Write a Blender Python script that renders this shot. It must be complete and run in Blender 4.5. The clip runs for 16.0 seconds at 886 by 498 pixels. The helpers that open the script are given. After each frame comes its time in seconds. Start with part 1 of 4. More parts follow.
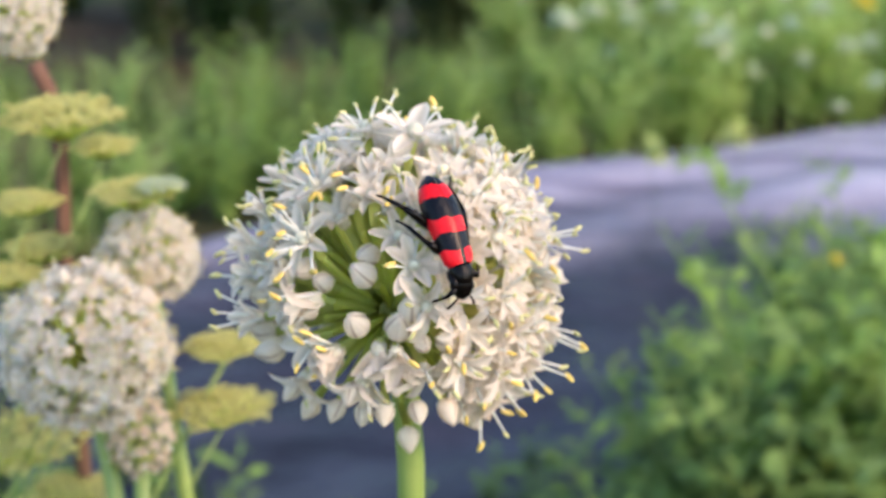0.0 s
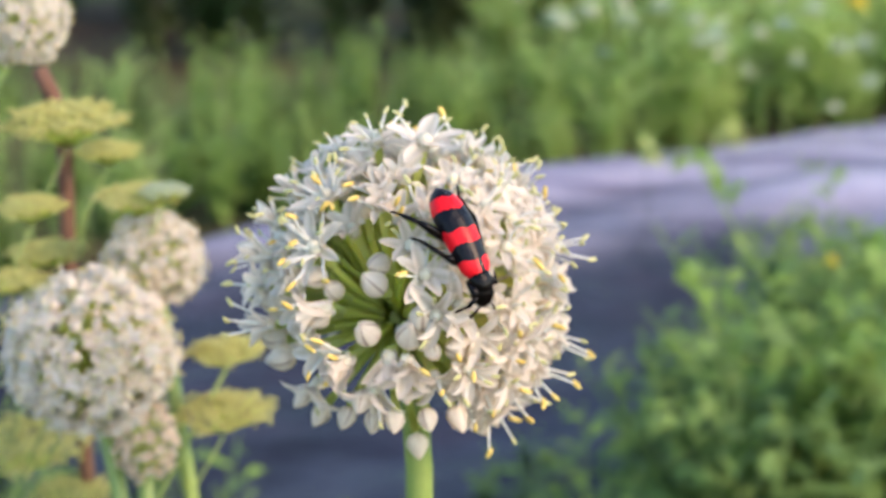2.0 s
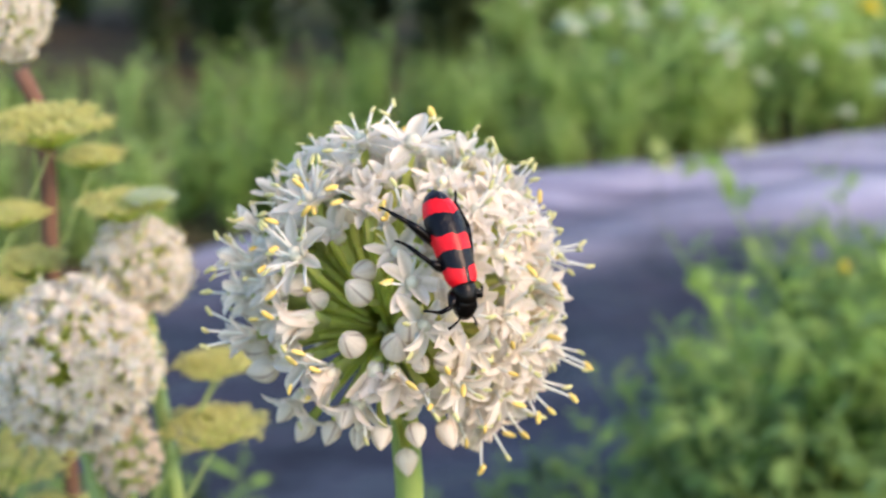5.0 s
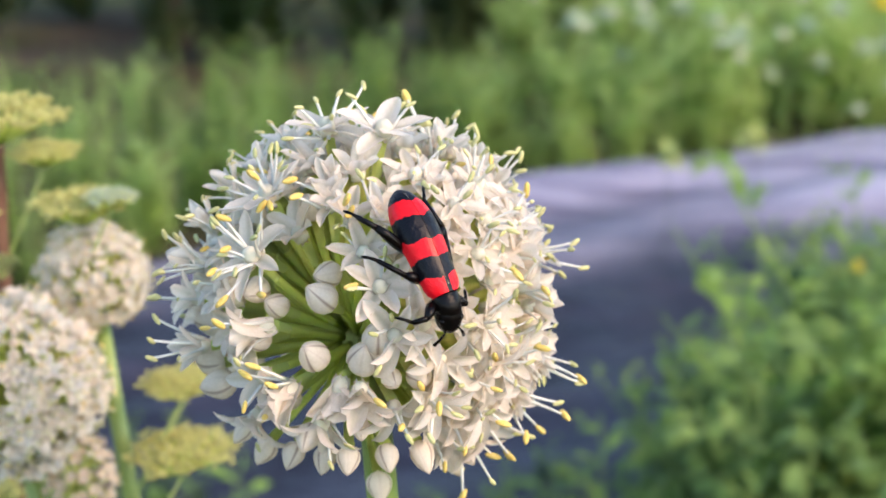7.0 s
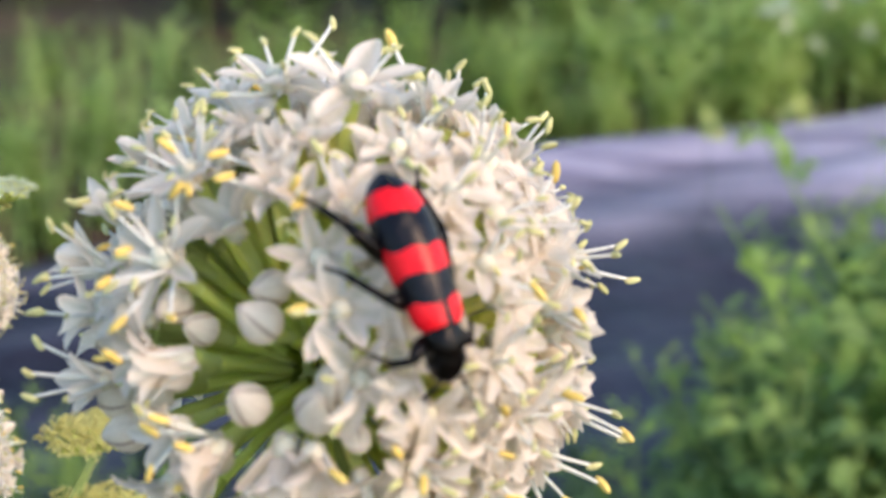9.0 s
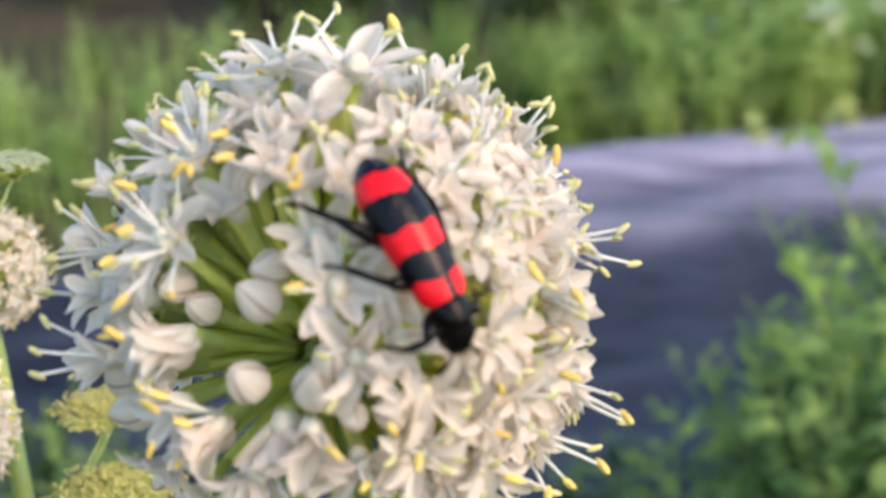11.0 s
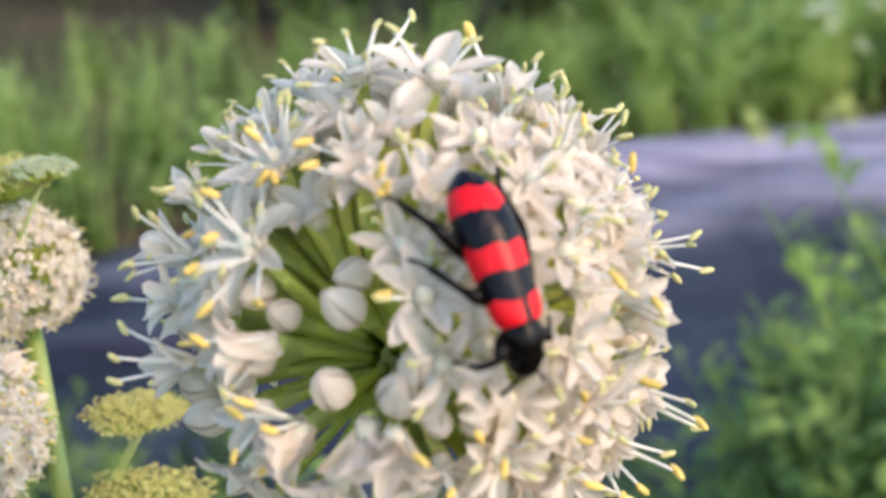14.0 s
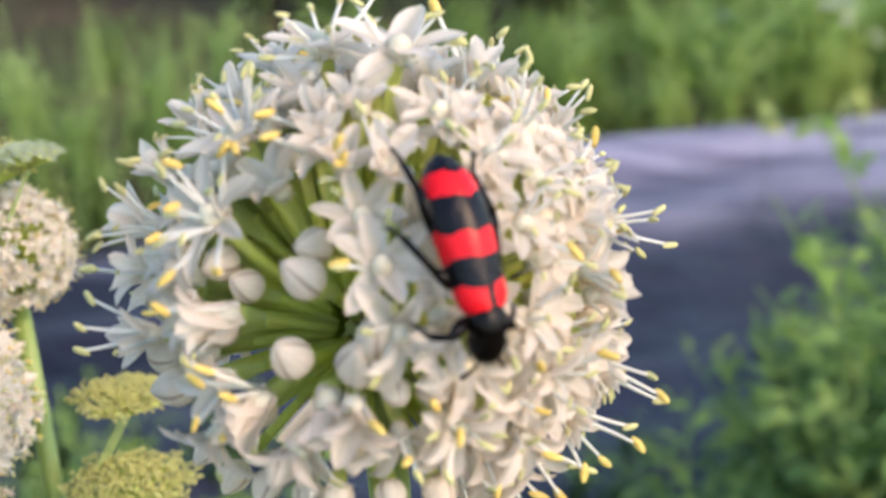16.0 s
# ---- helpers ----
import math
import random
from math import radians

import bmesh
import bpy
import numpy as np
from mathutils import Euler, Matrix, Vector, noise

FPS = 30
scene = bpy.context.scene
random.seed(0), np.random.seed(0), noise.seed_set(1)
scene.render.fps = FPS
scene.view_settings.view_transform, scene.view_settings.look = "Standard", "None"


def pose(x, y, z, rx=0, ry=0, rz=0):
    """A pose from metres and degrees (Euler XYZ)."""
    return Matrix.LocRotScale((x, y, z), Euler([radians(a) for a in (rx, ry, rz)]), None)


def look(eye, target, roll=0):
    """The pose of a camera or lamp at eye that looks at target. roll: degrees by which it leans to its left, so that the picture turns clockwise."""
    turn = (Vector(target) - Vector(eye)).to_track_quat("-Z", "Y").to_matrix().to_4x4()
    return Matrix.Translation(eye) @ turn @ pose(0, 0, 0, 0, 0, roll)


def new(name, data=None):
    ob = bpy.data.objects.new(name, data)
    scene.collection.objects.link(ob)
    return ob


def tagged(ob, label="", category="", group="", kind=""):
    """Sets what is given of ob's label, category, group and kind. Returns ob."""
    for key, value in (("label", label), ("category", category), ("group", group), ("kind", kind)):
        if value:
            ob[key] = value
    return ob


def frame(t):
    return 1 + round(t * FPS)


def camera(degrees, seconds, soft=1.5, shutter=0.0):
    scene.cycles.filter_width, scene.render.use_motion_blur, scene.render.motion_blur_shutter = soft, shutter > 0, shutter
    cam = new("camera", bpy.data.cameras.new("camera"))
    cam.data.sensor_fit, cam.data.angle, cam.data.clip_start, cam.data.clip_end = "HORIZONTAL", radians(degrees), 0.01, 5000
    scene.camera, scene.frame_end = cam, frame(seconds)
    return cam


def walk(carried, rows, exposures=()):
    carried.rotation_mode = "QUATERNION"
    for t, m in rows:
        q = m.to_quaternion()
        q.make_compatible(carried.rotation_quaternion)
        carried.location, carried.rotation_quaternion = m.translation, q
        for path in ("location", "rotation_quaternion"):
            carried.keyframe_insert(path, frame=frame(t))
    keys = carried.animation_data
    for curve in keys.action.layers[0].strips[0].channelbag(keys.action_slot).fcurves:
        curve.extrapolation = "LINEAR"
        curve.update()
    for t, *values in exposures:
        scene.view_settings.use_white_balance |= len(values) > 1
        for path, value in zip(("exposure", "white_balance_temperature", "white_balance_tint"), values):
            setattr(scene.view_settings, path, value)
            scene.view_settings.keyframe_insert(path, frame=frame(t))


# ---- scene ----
cam = camera(32.0, 16.0, soft=1.7)
cam.data.dof.use_dof = True
cam.data.dof.focus_distance = 0.197
cam.data.dof.aperture_fstop = 27.0
TILT = -18.0
# seconds, eye x y z in metres, yaw, pitch past the tilt, roll in degrees
PATH = [
    (0, -0.0000, 0.0000, 0.7000, -0.00, -0.00, -0.00),
    (0.5, -0.0012, 0.0019, 0.6999, -0.11, -0.04, -0.12),
    (1, -0.0007, 0.0013, 0.6998, -0.09, -0.06, -0.13),
    (1.5, -0.0012, -0.0005, 0.7012, -0.12, -0.00, -0.04),
    (2, -0.0027, -0.0022, 0.7024, -0.24, -0.03, -0.11),
    (2.5, -0.0003, -0.0059, 0.7034, -0.19, 0.07, 0.01),
    (3, -0.0010, -0.0033, 0.7026, -0.24, 0.10, 0.01),
    (3.5, -0.0002, -0.0041, 0.7025, -0.22, 0.22, 0.16),
    (4, -0.0009, -0.0043, 0.7030, -0.26, 0.21, 0.11),
    (4.2, -0.0009, -0.0023, 0.7023, -0.06, 0.19, -0.02),
    (6.5, 0.0061, 0.0294, 0.6924, 0.53, 0.22, 0.36),
    (7, 0.0058, 0.0343, 0.6907, 0.52, 0.19, 0.28),
    (7.5, 0.0056, 0.0357, 0.6908, 0.54, 0.17, 0.26),
    (8, -0.0005, 0.0439, 0.6901, 0.18, 0.11, -0.20),
    (8.5, 0.0022, 0.0707, 0.6828, 0.46, -0.31, -0.37),
    (9, 0.0092, 0.0942, 0.6753, 2.05, -1.01, -0.29),
    (9.2, 0.0092, 0.1030, 0.6714, 2.55, -1.38, -0.28),
    (11.3, 0.0143, 0.0907, 0.6752, 3.90, -0.87, 0.24),
    (11.5, 0.0129, 0.0900, 0.6764, 4.02, -1.06, 0.42),
    (12, 0.0173, 0.0887, 0.6765, 4.63, -1.29, 0.57),
    (12.5, 0.0157, 0.0933, 0.6743, 4.76, -1.36, 0.29),
    (13, 0.0125, 0.0943, 0.6730, 4.57, -1.27, 0.02),
    (13.5, 0.0109, 0.0927, 0.6736, 4.40, -1.11, 0.08),
    (14, 0.0054, 0.0915, 0.6749, 3.53, -1.00, -0.07),
    (14.5, 0.0127, 0.0873, 0.6762, 4.57, -0.91, 0.01),
    (15, 0.0092, 0.0913, 0.6753, 4.09, -1.11, -0.31),
    (15.5, 0.0097, 0.0962, 0.6715, 4.42, -1.19, -0.36),
    (16, 0.0111, 0.0898, 0.6734, 4.22, -1.26, -0.15),
]
walk(cam, [(t, pose(x, y, z, 90 + TILT + pitch, roll, yaw)) for t, x, y, z, yaw, pitch, roll in PATH], [(0, 1.60), (7.7, 1.60), (9.2, 1.51), (16, 1.51)])

# ---- light ----
SUN_AZ, SUN_EL = 122.0, 36.0        # degrees clockwise from +y, degrees above the horizon
world = bpy.data.worlds.new("sky")
scene.world = world
world.use_nodes = True
wt = world.node_tree
sky = wt.nodes.new("ShaderNodeTexSky")
sky.sky_type = "NISHITA"
sky.sun_disc = False
sky.dust_density = 1.0
sky.sun_elevation, sky.sun_rotation = radians(SUN_EL), radians(SUN_AZ)
wt.links.new(sky.outputs[0], wt.nodes["Background"].inputs[0])
wt.nodes["Background"].inputs[1].default_value = 0.15
sun_data = bpy.data.lights.new("sun", "SUN")
sun_data.energy, sun_data.angle, sun_data.color = 0.99, radians(18), (1.0, 0.62, 0.39)
sun = new("sun", sun_data)
sun.matrix_world = look((3 * math.sin(radians(SUN_AZ)), 3 * math.cos(radians(SUN_AZ)), 3 * math.tan(radians(SUN_EL))), (0, 0, 0))


# ---- materials ----
def mat(name, rough=0.5, spec=0.4):
    m = bpy.data.materials.new(name)
    m.use_nodes = True
    b = m.node_tree.nodes["Principled BSDF"]
    b.inputs["Roughness"].default_value = rough
    b.inputs["Specular IOR Level"].default_value = spec
    return m, m.node_tree, b


def node(nt, kind, **values):
    n = nt.nodes.new(kind)
    for k, v in values.items():
        n.inputs[k].default_value = v
    return n


def ramp(nt, source, stops, constant=False):
    r = nt.nodes.new("ShaderNodeValToRGB")
    if constant:
        r.color_ramp.interpolation = "CONSTANT"
    e = r.color_ramp.elements
    while len(e) < len(stops):
        e.new(0.5)
    for el, (p, c) in zip(e, stops):
        el.position, el.color = p, (*c, 1)
    nt.links.new(source, r.inputs[0])
    return r.outputs[0]


def mixed(nt, a, b, fac, mode="MIX"):
    m = nt.nodes.new("ShaderNodeMix")
    m.data_type, m.blend_type = "RGBA", mode
    for v, i in ((a, 6), (b, 7), (fac, 0)):
        if isinstance(v, bpy.types.NodeSocket):
            nt.links.new(v, m.inputs[i])
        else:
            m.inputs[i].default_value = (*v, 1) if isinstance(v, tuple) else v
    return m.outputs[2]


def noise_of(nt, scale, detail=3, rough=0.55, coords="Object"):
    tc = nt.nodes.new("ShaderNodeTexCoord")
    n = node(nt, "ShaderNodeTexNoise", Scale=scale, Detail=detail, Roughness=rough)
    nt.links.new(tc.outputs[coords], n.inputs["Vector"])
    return n.outputs["Fac"]


def math_of(nt, op, a, b=0.0):
    m = nt.nodes.new("ShaderNodeMath")
    m.operation = op
    for v, i in ((a, 0), (b, 1)):
        if isinstance(v, bpy.types.NodeSocket):
            nt.links.new(v, m.inputs[i])
        else:
            m.inputs[i].default_value = v
    return m.outputs[0]


def bumped(nt, b, fac, strength, distance):
    n = node(nt, "ShaderNodeBump", Strength=strength, Distance=distance)
    nt.links.new(fac, n.inputs["Height"])
    nt.links.new(n.outputs[0], b.inputs["Normal"])


def thin(nt, b, colour, share):
    """Lets light through a thin leaf or petal."""
    t = nt.nodes.new("ShaderNodeBsdfTranslucent")
    nt.links.new(colour, t.inputs["Color"])
    mx = nt.nodes.new("ShaderNodeMixShader")
    mx.inputs[0].default_value = share
    nt.links.new(b.outputs[0], mx.inputs[1])
    nt.links.new(t.outputs[0], mx.inputs[2])
    nt.links.new(mx.outputs[0], nt.nodes["Material Output"].inputs["Surface"])


def random_of(nt, island=False):
    if island:
        return nt.nodes.new("ShaderNodeNewGeometry").outputs["Random Per Island"]
    return nt.nodes.new("ShaderNodeObjectInfo").outputs["Random"]


def petal_material(name, white, cream, rib):
    m, nt, b = mat(name, 0.42, 0.35)
    at = nt.nodes.new("ShaderNodeAttribute")
    at.attribute_name = "rib"
    base = mixed(nt, white, cream, random_of(nt, True))
    base = mixed(nt, base, cream, math_of(nt, "MULTIPLY", noise_of(nt, 420, 3), 0.5))
    fine = ramp(nt, noise_of(nt, 2600, 2), [(0.35, (0.93, 0.93, 0.90)), (0.65, (1, 1, 1))])
    base = mixed(nt, base, fine, 1.0, "MULTIPLY")
    c = mixed(nt, base, rib, at.outputs["Fac"])
    nt.links.new(c, b.inputs["Base Color"])
    bumped(nt, b, noise_of(nt, 1800, 2), 0.25, 0.0003)
    thin(nt, b, c, 0.54)
    return m


M_PETAL = petal_material("petal_white", (0.92, 0.90, 0.86), (0.90, 0.80, 0.69), (0.50, 0.48, 0.34))
M_BUD = petal_material("bud_white", (0.95, 0.91, 0.83), (0.93, 0.84, 0.71), (0.44, 0.34, 0.26))
M_PEACH = petal_material("petal_peach", (0.90, 0.76, 0.62), (0.86, 0.69, 0.55), (0.60, 0.50, 0.34))


def speckled(name, a, c, scale, rough=0.5, spec=0.4, bump=0.3, dist=0.0005, share=0.0, island=False):
    m, nt, b = mat(name, rough, spec)
    col = mixed(nt, a, c, ramp(nt, noise_of(nt, scale, 4), [(0.3, (0, 0, 0)), (0.7, (1, 1, 1))]))
    low = tuple(v * 0.70 for v in a)
    col = mixed(nt, col, low, math_of(nt, "MULTIPLY", random_of(nt, island), 0.6))
    nt.links.new(col, b.inputs["Base Color"])
    bumped(nt, b, noise_of(nt, scale * 4, 2), bump, dist)
    if share:
        thin(nt, b, col, share)
    return m


M_FILAMENT = speckled("filament", (0.86, 0.86, 0.80), (0.80, 0.82, 0.70), 700, share=0.2)
M_ANTHER = speckled("anther_yellow", (0.84, 0.60, 0.13), (0.88, 0.72, 0.26), 1500, 0.7, 0.2, 0.6)
M_ANTHER_PALE = speckled("anther_pale", (0.58, 0.60, 0.26), (0.72, 0.66, 0.32), 1500, 0.7, 0.2, 0.6)
M_OVARY = speckled("ovary", (0.84, 0.81, 0.62), (0.86, 0.84, 0.68), 500, 0.5, 0.2, share=0.25)
M_PEDICEL = speckled("pedicel_green", (0.78, 0.86, 0.24), (0.84, 0.90, 0.34), 260, 0.42, 0.4, share=0.62)
M_STALK = speckled("stalk_green", (0.20, 0.29, 0.06), (0.28, 0.36, 0.10), 90, 0.38, 0.45, 0.3, 0.001)
M_LEAF = [speckled("leaf_bright", (0.24, 0.38, 0.07), (0.34, 0.49, 0.11), 25, 0.5, 0.35, share=0.42, island=True),
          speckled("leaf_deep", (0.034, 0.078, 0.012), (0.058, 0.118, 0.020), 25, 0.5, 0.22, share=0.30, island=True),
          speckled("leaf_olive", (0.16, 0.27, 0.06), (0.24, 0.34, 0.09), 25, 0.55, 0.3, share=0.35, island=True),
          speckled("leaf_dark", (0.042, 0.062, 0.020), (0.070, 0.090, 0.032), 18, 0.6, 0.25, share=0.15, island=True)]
M_GRASS = speckled("grass", (0.30, 0.44, 0.11), (0.42, 0.54, 0.18), 12, 0.55, 0.3, share=0.4, island=True)
M_LIME = speckled("lime_top", (0.40, 0.46, 0.14), (0.46, 0.50, 0.18), 90, 0.6, 0.2, island=True)
M_UMBEL = speckled("umbel_yellow", (0.70, 0.66, 0.22), (0.62, 0.64, 0.27), 150, 0.6, 0.2, share=0.3, island=True)
M_DRY = speckled("dry_stem", (0.17, 0.085, 0.055), (0.24, 0.14, 0.09), 120, 0.7, 0.2, 0.5, 0.001)
M_PALE = speckled("pale_flower", (0.60, 0.68, 0.48), (0.52, 0.62, 0.40), 90, 0.6, 0.3, share=0.25, island=True)
M_BLOSSOM = speckled("blossom_cream", (0.88, 0.88, 0.66), (0.84, 0.86, 0.58), 90, 0.6, 0.3, share=0.25, island=True)
M_YELLOW = speckled("yellow_flower", (0.75, 0.58, 0.03), (0.80, 0.66, 0.06), 90, 0.6, 0.3, island=True)


def soil_material():
    m, nt, b = mat("soil", 0.95, 0.1)
    a = ramp(nt, noise_of(nt, 3.0, 6), [(0.3, (0.045, 0.030, 0.020)), (0.7, (0.095, 0.066, 0.042))])
    c = mixed(nt, a, (0.05, 0.07, 0.02), ramp(nt, noise_of(nt, 0.8, 4), [(0.45, (0, 0, 0)), (0.62, (1, 1, 1))]))
    nt.links.new(c, b.inputs["Base Color"])
    bumped(nt, b, noise_of(nt, 25, 6), 0.8, 0.02)
    return m


def film_material():
    m, nt, b = mat("mulch_film", 0.45, 0.28)
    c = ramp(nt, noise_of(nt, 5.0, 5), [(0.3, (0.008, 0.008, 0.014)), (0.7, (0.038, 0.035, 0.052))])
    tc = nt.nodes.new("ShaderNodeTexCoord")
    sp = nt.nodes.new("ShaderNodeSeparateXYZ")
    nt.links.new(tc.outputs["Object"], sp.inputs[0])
    # light on the raised crown is put into the film's colour, by height
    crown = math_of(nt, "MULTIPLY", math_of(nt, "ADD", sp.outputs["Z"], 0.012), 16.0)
    crown_light = ramp(nt, math_of(nt, "ADD", crown, math_of(nt, "MULTIPLY", noise_of(nt, 1.6, 6, 0.7), 0.6)), [(0.45, (0, 0, 0)), (1.0, (1, 1, 1))])
    c = mixed(nt, c, (0.34, 0.325, 0.385), crown_light)
    # shade and shine of the wrinkles, put into the colour as long streaks
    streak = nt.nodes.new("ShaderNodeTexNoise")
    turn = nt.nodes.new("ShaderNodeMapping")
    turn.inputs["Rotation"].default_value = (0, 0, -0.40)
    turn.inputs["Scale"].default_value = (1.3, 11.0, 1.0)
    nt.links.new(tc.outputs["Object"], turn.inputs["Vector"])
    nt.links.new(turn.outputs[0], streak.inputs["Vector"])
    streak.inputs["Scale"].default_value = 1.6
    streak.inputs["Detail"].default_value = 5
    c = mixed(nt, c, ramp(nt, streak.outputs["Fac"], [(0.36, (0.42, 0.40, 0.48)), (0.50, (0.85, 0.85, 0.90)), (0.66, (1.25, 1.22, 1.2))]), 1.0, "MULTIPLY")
    nt.links.new(c, b.inputs["Base Color"])
    r = ramp(nt, noise_of(nt, 8, 4), [(0.3, (0.36, 0.36, 0.36)), (0.7, (0.58, 0.58, 0.58))])
    nt.links.new(r, b.inputs["Roughness"])
    bumped(nt, b, noise_of(nt, 18, 5, 0.6), 0.5, 0.02)
    return m


def elytra_material():
    """Red wing cases with black cross bands, a black tip and a black notch along the seam."""
    m, nt, b = mat("wing_case_red_black", 0.30, 0.16)
    tc = nt.nodes.new("ShaderNodeTexCoord")
    sp = nt.nodes.new("ShaderNodeSeparateXYZ")
    nt.links.new(tc.outputs["Object"], sp.inputs[0])
    wob = math_of(nt, "MULTIPLY", math_of(nt, "SUBTRACT", noise_of(nt, 480, 3), 0.5), 0.0022)
    y = math_of(nt, "ADD", sp.outputs["Y"], wob)
    along = math_of(nt, "ADD", math_of(nt, "DIVIDE", y, 0.0150), 0.5)
    side = math_of(nt, "ABSOLUTE", sp.outputs["X"])
    along = math_of(nt, "ADD", along, math_of(nt, "MULTIPLY", side, 9.0))
    red, black = (0.66, 0.006, 0.014), (0.0014, 0.0018, 0.0045)
    band = ramp(nt, along, [(0.0, black), (0.15, red), (0.30, black), (0.52, red), (0.69, black), (0.86, red)], True)
    notch = math_of(nt, "MULTIPLY", math_of(nt, "LESS_THAN", side, 0.00035), math_of(nt, "GREATER_THAN", along, 0.80))
    c = mixed(nt, band, black, notch)
    c = mixed(nt, c, (1.0, 0.25, 0.16), math_of(nt, "MULTIPLY", ramp(nt, noise_of(nt, 2500, 3), [(0.5, (0, 0, 0)), (0.8, (1, 1, 1))]), 0.004))
    nt.links.new(c, b.inputs["Base Color"])
    bumped(nt, b, math_of(nt, "ADD", noise_of(nt, 900, 3), math_of(nt, "MULTIPLY", noise_of(nt, 4200, 2), 0.3)), 0.55, 0.0004)
    b.inputs["Coat Weight"].default_value = 0.10
    b.inputs["Coat Roughness"].default_value = 0.14
    return m


M_SOIL, M_FILM, M_ELYTRA = soil_material(), film_material(), elytra_material()
M_CHITIN = speckled("chitin_black", (0.0016, 0.0017, 0.0018), (0.006, 0.0035, 0.003), 1500, 0.15, 0.12, 0.5, 0.0001)
M_CHITIN.node_tree.nodes["Principled BSDF"].inputs["Coat Weight"].default_value = 0.05
M_CHITIN.node_tree.nodes["Principled BSDF"].inputs["Coat Roughness"].default_value = 0.12


# ---- mesh helpers ----
def mesh_of(name, verts, faces, mats, slots=None, rib=None, smooth=True):
    me = bpy.data.meshes.new(name)
    me.from_pydata([tuple(v) for v in verts], [], faces)
    for m in mats:
        me.materials.append(m)
    if slots:
        me.polygons.foreach_set("material_index", slots)
    if smooth:
        me.polygons.foreach_set("use_smooth", [True] * len(me.polygons))
    if rib is not None:
        me.attributes.new("rib", "FLOAT", "POINT").data.foreach_set("value", rib)
    me.update()
    return me


class Geo:
    """Gathers pieces of one mesh."""

    def __init__(self):
        self.v, self.f, self.s, self.r = [], [], [], []

    def add(self, verts, faces, slot=0, rib=None, m=None):
        k = len(self.v)
        self.v += [m @ Vector(p) for p in verts] if m is not None else [Vector(p) for p in verts]
        self.f += [tuple(i + k for i in f) for f in faces]
        self.s += [slot] * len(faces)
        self.r += rib or [0.0] * len(verts)
        return self

    def mesh(self, name, mats):
        return mesh_of(name, self.v, self.f, mats, self.s, self.r)


def part(name, me, parent, m=None, label=""):
    ob = new(name, me)
    ob.parent = parent
    if m is not None:
        ob.matrix_basis = m
    return tagged(ob, label)


def tube(points, radii, sides=7):
    """A round tube along points, closed at both ends."""
    pts = [Vector(p) for p in points]
    verts, faces = [], []
    n = len(pts)
    side = None
    for i, p in enumerate(pts):
        d = (pts[min(i + 1, n - 1)] - pts[max(i - 1, 0)]).normalized()
        if side is None:
            side = d.orthogonal().normalized()
        side = (side - d * side.dot(d)).normalized()
        up = d.cross(side)
        for k in range(sides):
            a = math.tau * k / sides
            verts.append(p + (side * math.cos(a) + up * math.sin(a)) * radii[i])
    for i in range(n - 1):
        for k in range(sides):
            a, b = i * sides + k, i * sides + (k + 1) % sides
            faces.append((a, b, b + sides, a + sides))
    faces += [tuple(range(sides))[::-1], tuple((n - 1) * sides + k for k in range(sides))]
    return verts, faces


def ovoid(rx, ry, rz, rings=6, sides=9, shape=None, z0=0.0):
    """A ball whose radius along z follows shape(u), u from 0 to 1."""
    verts, faces = [(0, 0, z0 - rz)], []
    for i in range(1, rings):
        a = math.pi * i / rings
        s, c = math.sin(a), -math.cos(a)
        if shape:
            s *= shape(i / rings)
        for k in range(sides):
            t = math.tau * k / sides
            verts.append((rx * s * math.cos(t), ry * s * math.sin(t), z0 + rz * c))
    verts.append((0, 0, z0 + rz))
    for k in range(sides):
        faces.append((0, 1 + (k + 1) % sides, 1 + k))
        last = 1 + (rings - 2) * sides
        faces.append((len(verts) - 1, last + k, last + (k + 1) % sides))
    for i in range(rings - 2):
        for k in range(sides):
            a, b = 1 + i * sides + k, 1 + i * sides + (k + 1) % sides
            faces.append((a, b, b + sides, a + sides))
    return verts, faces


def aim(place, way, spin=0.0):
    """A pose at place whose z points along way."""
    return Matrix.Translation(place) @ Vector(way).to_track_quat("Z", "Y").to_matrix().to_4x4() @ Matrix.Rotation(spin, 4, "Z")


def direction(az, el):
    """az: degrees from -y towards +x; el: degrees up."""
    a, e = radians(az), radians(el)
    return Vector((math.sin(a) * math.cos(e), -math.cos(a) * math.cos(e), math.sin(e)))


# ---- onion flower pieces (z points out of the head, metres) ----
def petal_geo(length, width, spread, curl, cup=0.35, hook=0.0):
    """One tepal that leaves the base along z and leans out along x by spread degrees, curling on by curl degrees; its blunt tip hooks back in."""
    rows, verts, faces, rib = 9, [], [], []
    x = z = 0.0
    for i in range(rows + 1):
        u = i / rows
        a = radians(spread * min(1, 0.30 + u * 1.6) + curl * u * u - hook * max(0.0, u - 0.72) / 0.28)
        if i:
            x += math.sin(a) * length / rows
            z += math.cos(a) * length / rows
        w = width / 2 * (0.34 + 0.66 * math.sin(math.pi * min(1, 0.10 + u * 0.68)) ** 0.8) * math.sqrt(max(0.0, 1 - u ** 4.5)) + 0.00006
        for j, s in enumerate((-1, -0.6, 0, 0.6, 1)):
            lift = cup * w * s * s + 0.00016 * math.sin(u * 8 + s * 2.2) * s + (0.00014 * (1 - u) if j == 2 else 0)
            verts.append((x - math.cos(a) * lift, s * w, z + math.sin(a) * lift))
            rib.append((0.62 if j == 2 else 0.0) * (1 - 0.5 * u))
    for i in range(rows):
        for j in range(4):
            a = i * 5 + j
            faces.append((a, a + 1, a + 6, a + 5))
    return verts, faces, rib


